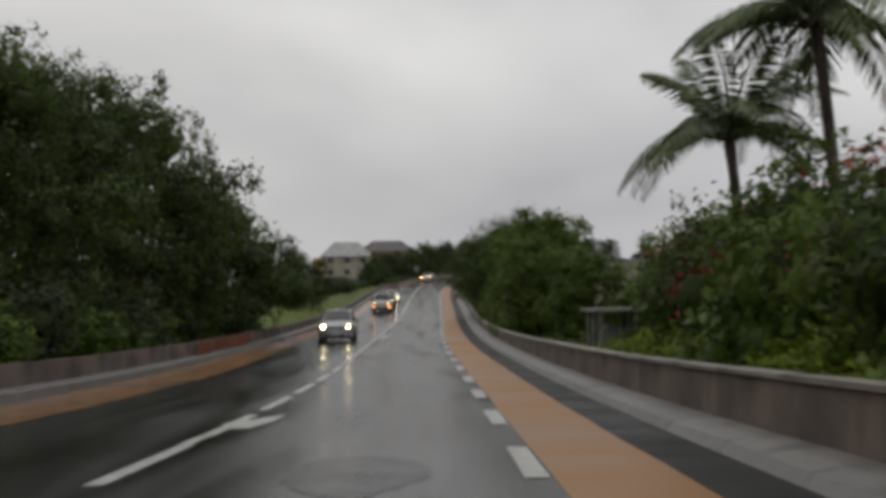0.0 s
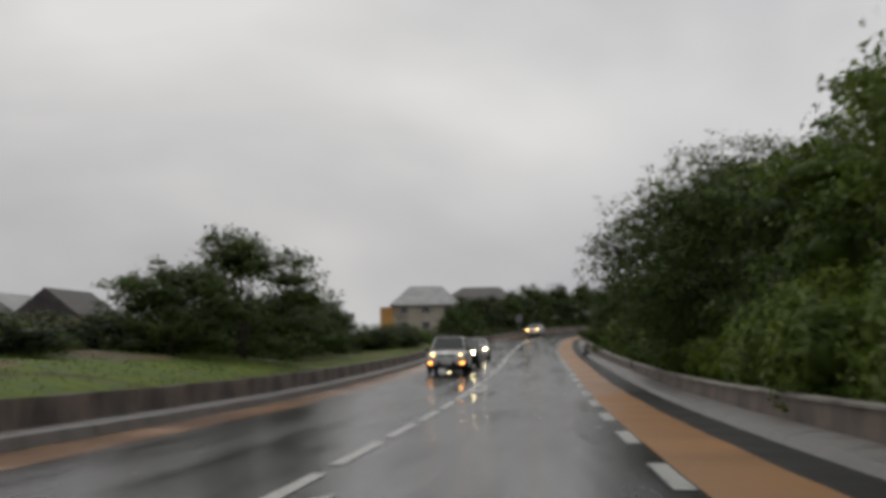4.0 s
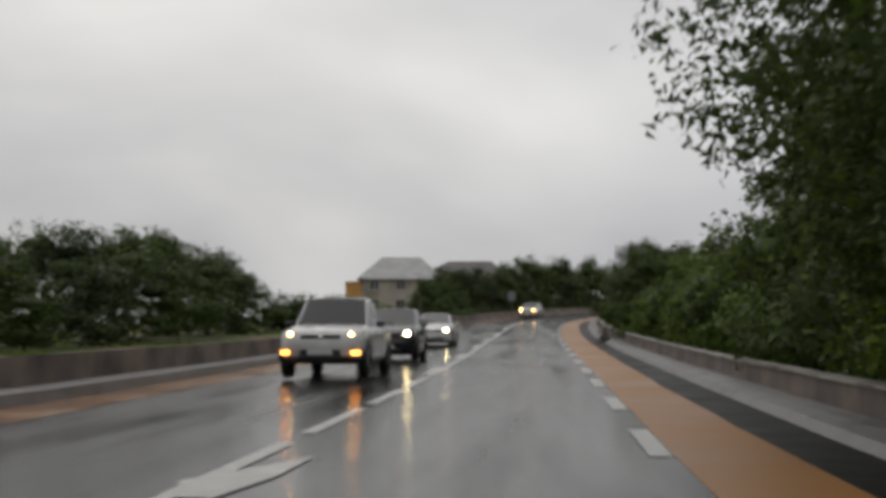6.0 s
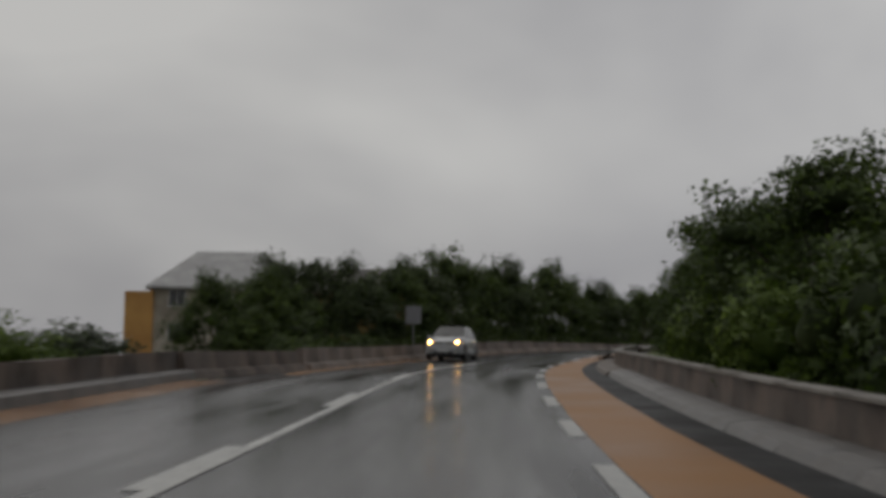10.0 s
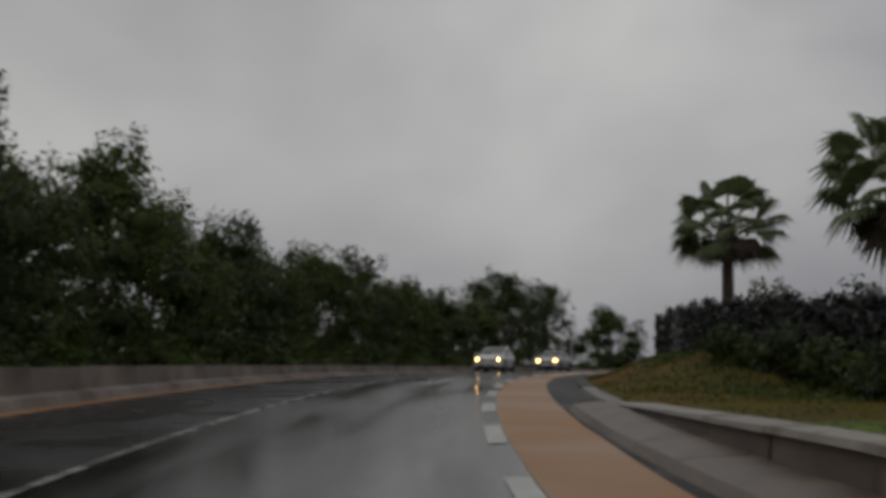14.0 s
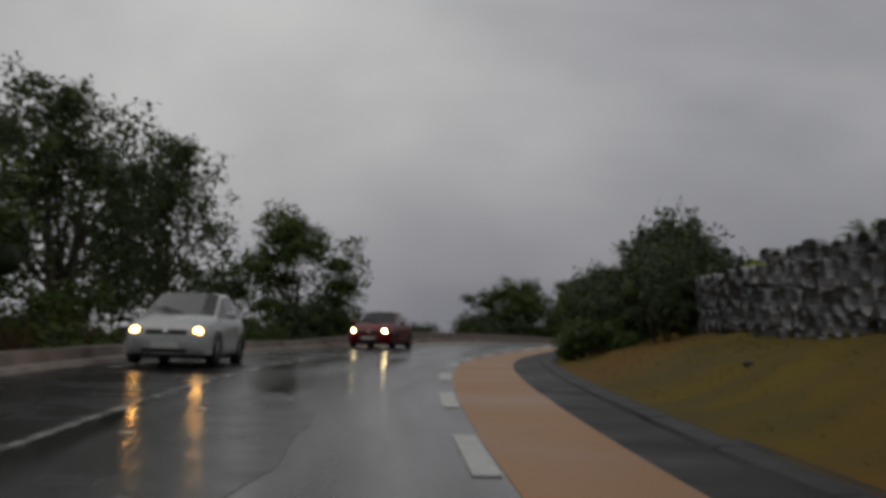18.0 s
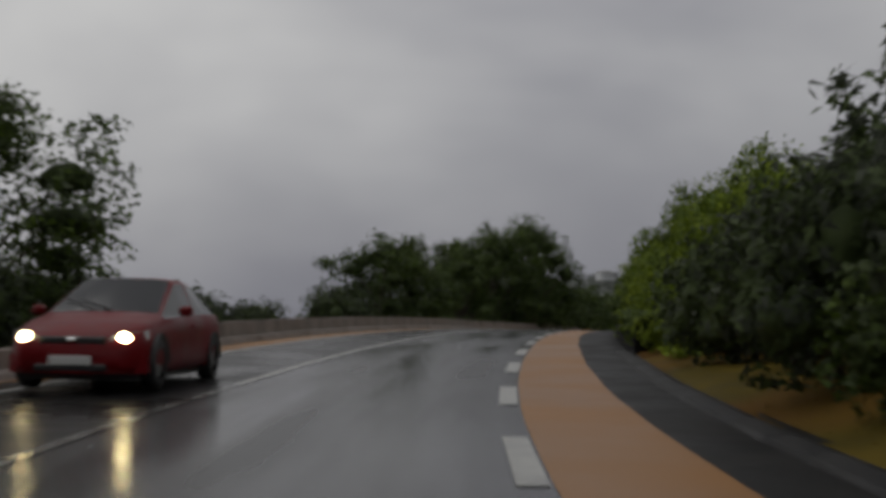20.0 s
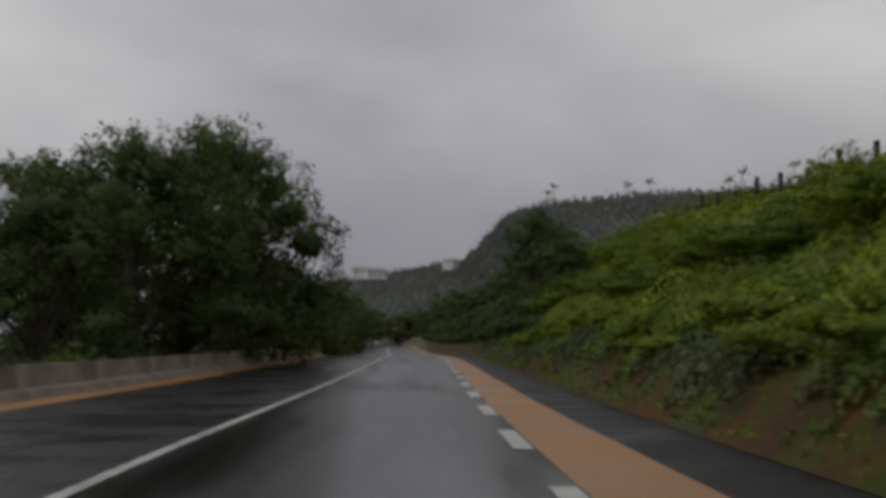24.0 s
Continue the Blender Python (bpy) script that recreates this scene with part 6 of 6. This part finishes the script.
house("ochre gabled house beyond the hedge", 7, 4.6, 3.5, 2.1, OCHRE_WALL, ROOF_DARK, 1, 2, hip=False).matrix_basis = stand(164, -38.6, 0.0, 84)
house("pale house with a light roof above the bank", 3.6, 3.2, 2.4, 0.8, CREAM, ROOF, 1, 1).matrix_basis = pose(165.5, 406.7, 12.5, 0, 0, -58)
house("small pale house among the hillside trees", 6, 5, 3.0, 1.6, CREAM, ROOF_DARK, 1, 2).matrix_basis = pose(187.6, 429.6, 9.7, 0, 0, -48)


def tents():
    """A row of white peaked marquees."""
    root = tagged(new("marquee"), "row of white peaked marquee tents far below the road", "marquee")
    for i in range(9):
        x = (i - 4.5) * 3.0
        bm = bmesh.new()
        lo = [bm.verts.new(p) for p in ((x, -2.5, 2.2), (x + 2.95, -2.5, 2.2), (x + 2.95, 2.5, 2.2), (x, 2.5, 2.2))]
        mid = [bm.verts.new(p) for p in ((x + 1.1, -0.6, 3.1), (x + 1.85, -0.6, 3.1), (x + 1.85, 0.6, 3.1), (x + 1.1, 0.6, 3.1))]
        tip = bm.verts.new((x + 1.475, 0, 4.0))
        for k in range(4):
            bm.faces.new((lo[k], lo[(k + 1) % 4], mid[(k + 1) % 4], mid[k]))
            bm.faces.new((mid[k], mid[(k + 1) % 4], tip))
        part("canopy", bm, WHITEWASH, root)
        part("side_wall", solid(x, x + 2.95, -2.46, -2.4, -3.0, 2.25), WHITEWASH, root)
        bm = bmesh.new()
        tube(bm, [(x, -2.5, -3.5), (x, -2.5, 2.2)], [0.06, 0.05], 6)
        part("pole", bm, METAL, root)
    return root


tents().matrix_basis = pose(175.3, 548.8, 3.3, 0, 0, -29)


def garden_wall():
    root = tagged(new("gate_wall"), "white panel wall with piers behind the palms", "garden wall")
    for i in range(5):
        part("panel", solid(i * 2.3, 1.95 + i * 2.3, -0.1, 0.1, -0.8, 1.62, 0.02), WHITEWASH, root)
        part("pier", solid(1.95 + i * 2.3, 2.3 + i * 2.3, -0.16, 0.16, -0.8, 1.7, 0.03), WHITEWASH, root)
        part("cap", solid(1.9 + i * 2.3, 2.35 + i * 2.3, -0.2, 0.2, 1.7, 1.77, 0.02), WHITEWASH, root)
    return root


garden_wall().matrix_basis = stand(252.5, 7.2, 0.0, -8)


SHED = surface("dull grey concrete", (0.12, 0.12, 0.11), (0.26, 0.26, 0.24), scale=1.2, fine=20, rough=(0.6, 0.8), bump=0.2)


def shelter():
    root = tagged(new("carport"), "small open shelter with white posts and a pale flat roof", "shelter")
    for x in (-1.3, 0.1, 1.3):
        part("post", solid(x - 0.12, x + 0.12, -0.12, 0.12, -0.3, 2.0, 0.02), SHED, root)
        part("post", solid(x - 0.12, x + 0.12, 2.3, 2.54, -0.3, 2.0, 0.02), SHED, root)
    part("roof", solid(-1.8, 1.8, -0.5, 2.9, 2.0, 2.2, 0.03), SHED, root)
    part("tank", solid(-0.3, 1.1, 0.6, 1.8, -0.3, 1.2, 0.2), METAL, root)
    return root


shelter().matrix_basis = stand(53, 7.4, 0.1, 100, (0.6, 0.6, 0.72))


def block():
    """A precast barrier block with a wide foot."""
    root = tagged(new("barrier_block"), "pale concrete barrier block standing on the kerb", "barrier")
    bm = bmesh.new()
    loft(bm, [[(x, y, z) for x, z in ((-0.28, 0), (-0.28, 0.1), (-0.12, 0.3), (-0.09, 0.72), (0.09, 0.72), (0.12, 0.3), (0.28, 0.1), (0.28, 0))] for y in (-1.0, 1.0)])
    bmesh.ops.bevel(bm, geom=bm.edges[:], offset=0.02, segments=1, affect="EDGES")
    part("body", bm, KERB, root)
    return root


block().matrix_basis = stand(159.8, 1.95, 0.13, 2, (1, 1.5, 0.85))


def road_sign():
    root = tagged(new("road_sign"), "back of a grey road sign on a metal post", "road sign")
    bm = bmesh.new()
    tube(bm, [(0, 0, -0.4), (0, 0, 2.75)], [0.035, 0.035], 8)
    part("post", bm, METAL, root)
    p = part("panel", solid(-0.4, 0.4, -0.03, -0.01, 1.75, 2.65, 0.005), METAL, root)
    part("bracket", solid(-0.3, 0.3, -0.06, -0.03, 2.0, 2.05), METAL, p)
    part("bracket", solid(-0.3, 0.3, -0.06, -0.03, 2.35, 2.4), METAL, p)
    return root


road_sign().matrix_basis = stand(228.4, -8.5, 0.0, 180)


NET = surface("orange plastic netting", (0.26, 0.065, 0.025), (0.38, 0.11, 0.045), scale=2, fine=30, rough=(0.4, 0.6), bump=0.2)


def netting():
    """Sagging orange net on stakes, strands of its own; assumed for an unclear reddish streak."""
    root = tagged(new("safety_net"), "sagging orange net on stakes, assumed for an unclear reddish streak along the wall", "safety net")
    s0, n, o = 45.0, 9, at(52, -8.9, 0.25)
    for i in range(n + 1):
        bm = bmesh.new()
        p = at(s0 + 1.6 * i, -8.9, 0.2) - o
        tube(bm, [p, p + Vector((0.03, 0, 0.62))], [0.018, 0.015], 6)
        part("stake", bm, METAL, root)
    for i in range(n):
        bm = bmesh.new()
        for j in range(8):
            pts = []
            for k in range(9):
                x = k / 8
                sag = 0.28 * math.sin(math.pi * x) * (0.6 + 0.4 * math.sin(i * 2.3))
                pts.append(at(s0 + 1.6 * (i + x), -8.88 + 0.08 * math.sin(3 * x + i), 0.26 + 0.075 * j * (1 - sag)) - o)
            tube(bm, pts, [0.009] * 9, 4)
        for k in range(17):
            x = k / 16
            sag = 0.28 * math.sin(math.pi * x) * (0.6 + 0.4 * math.sin(i * 2.3))
            pts = [at(s0 + 1.6 * (i + x), -8.88 + 0.08 * math.sin(3 * x + i), 0.26 + 0.075 * j * (1 - sag)) - o for j in (0, 7)]
            tube(bm, pts, [0.008, 0.008], 4)
        part("net", bm, NET, root)
    return root


netting().location = at(52, -8.9, 0.25)


STALK = leaf("reddish grass stalks", (0.06, 0.035, 0.02), (0.16, 0.09, 0.05), gloss=0.6)


def reed_tuft(seed):
    """A tuft of tall bent grass: curved tapering blades."""
    rnd = random.Random(seed)
    root = tagged(new("grass_tuft"), "tall reddish grass tuft behind the parapet", "grass tuft", "grass tufts behind the parapet")
    verts, faces = [], []
    for i in range(46):
        a, h, r = rnd.uniform(0, 6.28), rnd.uniform(0.7, 1.5), rnd.uniform(0.0, 0.22)
        d = Vector((math.cos(a), math.sin(a), 0))
        side = Vector((-d.y, d.x, 0)) * 0.012
        b = d * r
        k = len(verts)
        for j in range(4):
            f = j / 3
            p = b + d * (0.45 * h * f * f) + Vector((0.12 * f * f, 0, h * f * (1 - 0.12 * f)))
            verts += [p - side * (1 - f * 0.9), p + side * (1 - f * 0.9)]
        faces += [(k + 2 * j, k + 2 * j + 1, k + 2 * j + 3, k + 2 * j + 2) for j in range(3)]
    mesh_object("tuft", verts, faces, STALK, root)
    return root


tuft = reed_tuft(4)
tuft.matrix_basis = stand(317, -8.5, -0.15)
for s, u, k in ((319, -8.3, 1.1), (320.6, -8.6, 0.9), (322.4, -8.3, 1.2), (324.5, -8.7, 1.0), (326, -8.4, 0.8), (328.6, -8.6, 1.0), (361, -8.7, 0.9), (372, -8.8, 0.8)):
    copy_thing(tuft, stand(s, u, -0.15, s * 57, (k, k, k)))


def rock(seed):
    rnd = random.Random(seed)
    root = tagged(new("rock"), "small dark rock lying in the bank's grass", "rock", "rocks on the bank")
    bm = bmesh.new()
    bmesh.ops.create_icosphere(bm, subdivisions=2, radius=0.16)
    for v in bm.verts:
        v.co = v.co * (0.8 + 0.5 * noise.noise(v.co * 6 + Vector((seed, 0, 0))))
        v.co.z *= 0.7
    part("stone", bm, ROCK, root)
    return root


stone_a = rock(3)
stone_a.matrix_basis = stand(284, 4.2, float(land_height(284, 4.2)) + 0.06)
rnd = random.Random(9)
for i in range(6):
    s, u, k = rnd.uniform(268, 330), rnd.uniform(3.0, 5.3), rnd.uniform(0.25, 0.7)
    copy_thing(stone_a, stand(s, u, float(land_height(s, u)) + 0.05, rnd.uniform(0, 360), (k, k, k)))


def debris():
    root = tagged(new("fallen_branch"), "broken brown branch and palm debris lying against the kerb", "branch")
    bm = bmesh.new()
    tube(bm, [(-0.3, -0.25, 0.05), (0.0, 0.0, 0.3), (0.1, 0.1, 0.75), (0.05, 0.15, 0.98)], [0.09, 0.08, 0.05, 0.02], 7)
    part("stem", bm, BARK, root)
    rng = np.random.RandomState(3)
    for a in range(5):
        bm = bmesh.new()
        q = rng.normal(size=3) * 0.35
        tube(bm, [(0, 0, 0.1), (q[0], q[1], 0.15), (q[0] * 2, q[1] * 2, 0.06)], [0.05, 0.035, 0.01], 5)
        part("twig", bm, BARK, root)
    C = rng.normal(size=(260, 3)) * (0.28, 0.28, 0.12) + (0, 0, 0.16)
    C[:, 2] = np.maximum(C[:, 2], 0.03)
    leaf_mesh("dead_leaves", C, np.tile([[0, 0, 1.0]], (260, 1)), rng.uniform(0.12, 0.3, 260), [BARK], root)
    return root


debris().matrix_basis = stand(224.6, 1.72, 0.03, 20, (0.62, 0.62, 0.85))


def fence():
    root = tagged(new("fence"), "line of dark wooden fence posts with wire on the bank", "fence")
    for i in range(9):
        bm = bmesh.new()
        h = 1.02 + 0.12 * math.sin(i * 2.1)
        s = 423 + i * 2.7
        p = at(s, 9.2, float(land_height(s, 9.2))) - at(430, 9.2, 3)
        tube(bm, [p + Vector((0, 0, -0.4)), p + Vector((0.02, 0.01, h))], [0.09, 0.075], 7)
        part("post", bm, POST, root)
    for h in (0.4, 0.82):
        bm = bmesh.new()
        pts = []
        for i in range(9):
            s = 423 + i * 2.7
            pts.append(at(s, 9.2, float(land_height(s, 9.2)) + h) - at(430, 9.2, 3))
        tube(bm, pts, [0.008] * 9, 4)
        part("wire", bm, METAL, root)
    return root


fence().location = at(430, 9.2, 3)


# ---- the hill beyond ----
# The slope's colour is lightened and greyed to stand in for haze.
HILL = surface("wooded slope greyed for haze", (0.078, 0.086, 0.078), (0.12, 0.13, 0.112), scale=0.05, fine=0.6, rough=(0.8, 0.95), bump=0.8, dist=1.0)
RIDGE = [(665, 1088, 28), (708, 1030, 35), (761, 963, 42), (777, 944, 46), (753, 895, 48), (686, 817, 45), (636, 768, 48), (617, 743, 57), (614, 730, 64), (607, 706, 66), (600, 678, 67),
         (578, 634, 65), (554, 595, 61), (526, 559, 58), (481, 511, 56), (451, 476, 54), (432, 418, 53), (415, 357, 54)]


def hill():
    root = tagged(new("hill"), "wooded hill with a steep shoulder under low cloud", "hill", kind="structure")
    R = np.array(RIDGE, float)
    t = np.linspace(0, len(R) - 1, 110)
    P = np.stack([np.interp(t, np.arange(len(R)), R[:, k]) for k in range(3)], 1)
    eye = np.array([90.0, 367.0])
    d = P[:, :2] - eye
    D = np.linalg.norm(d, axis=1, keepdims=True)
    d /= D
    cols = [(-0.45, 0.0), (-0.3, 0.3), (-0.2, 0.52), (-0.12, 0.72), (-0.06, 0.88), (0.0, 1.0), (0.06, 1.0), (0.2, 0.8), (0.5, 0.3), (0.8, -0.1)]
    verts, faces = [], []
    for i in range(len(P)):
        for a, k in cols:
            q = P[i, :2] + d[i] * D[i] * a
            z = 4 + (P[i, 2] - 4) * k
            n = noise.noise((q[0] * 0.02, q[1] * 0.02, 5)) * 6 + noise.noise((q[0] * 0.06, q[1] * 0.06, 9)) * 2.5
            verts.append((q[0], q[1], z + n * (0.35 if k == 1 else 1.0) * (k > 0)))
    m = len(cols)
    for i in range(len(P) - 1):
        for j in range(m - 1):
            faces.append((i * m + j, i * m + j + 1, (i + 1) * m + j + 1, (i + 1) * m + j))
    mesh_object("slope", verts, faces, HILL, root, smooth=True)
    rng = np.random.RandomState(8)
    V = np.array(verts).reshape(len(P), m, 3)
    n = 48000
    i, j = rng.randint(0, len(P) - 1, n), rng.randint(0, 6, n)
    a, b = rng.rand(n, 1), rng.rand(n, 1)
    C = (V[i, j] * (1 - a) + V[i + 1, j] * a) * (1 - b) + (V[i, j + 1] * (1 - a) + V[i + 1, j + 1] * a) * b
    C = C + rng.normal(size=(n, 3)) * 0.8
    C[:, 2] += rng.rand(n) ** 2 * 4
    N = rng.normal(size=(n, 3)) * 0.25 + np.array([-0.6, -0.6, 0.8])
    N /= np.linalg.norm(N, axis=1, keepdims=True)
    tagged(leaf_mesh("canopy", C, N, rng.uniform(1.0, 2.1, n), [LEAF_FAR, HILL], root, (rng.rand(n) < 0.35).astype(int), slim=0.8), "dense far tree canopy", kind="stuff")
    return root


hill()
rng = np.random.RandomState(12)
for i, (x, y, z) in enumerate(((593, 697, 65), (587, 689, 66), (581, 646, 64), (574, 632, 63), (546, 583, 59), (539, 575, 59), (507, 541, 56), (494, 529, 56))):
    tagged(group="palms on the ridge", ob=coconut_palm(40 + i, 8 + 2 * rng.rand(), 3.6, 9, label="far coconut palm on the ridge")).matrix_basis = pose(x, y, z - 1, 0, 0, i * 50)
for x, y, z, a in ((697, 905, 43, 20), (684, 888, 41, 60), (669, 868, 40, 10), (672, 812, 44, 50), (690, 920, 38, 40)):
    tagged(house("far white house on the hillside", 12, 8, 3.8, 1.7, WHITEWASH, ROOF, 2, 4), group="houses on the hillside").matrix_basis = pose(x, y, z, 0, 0, a - 50)
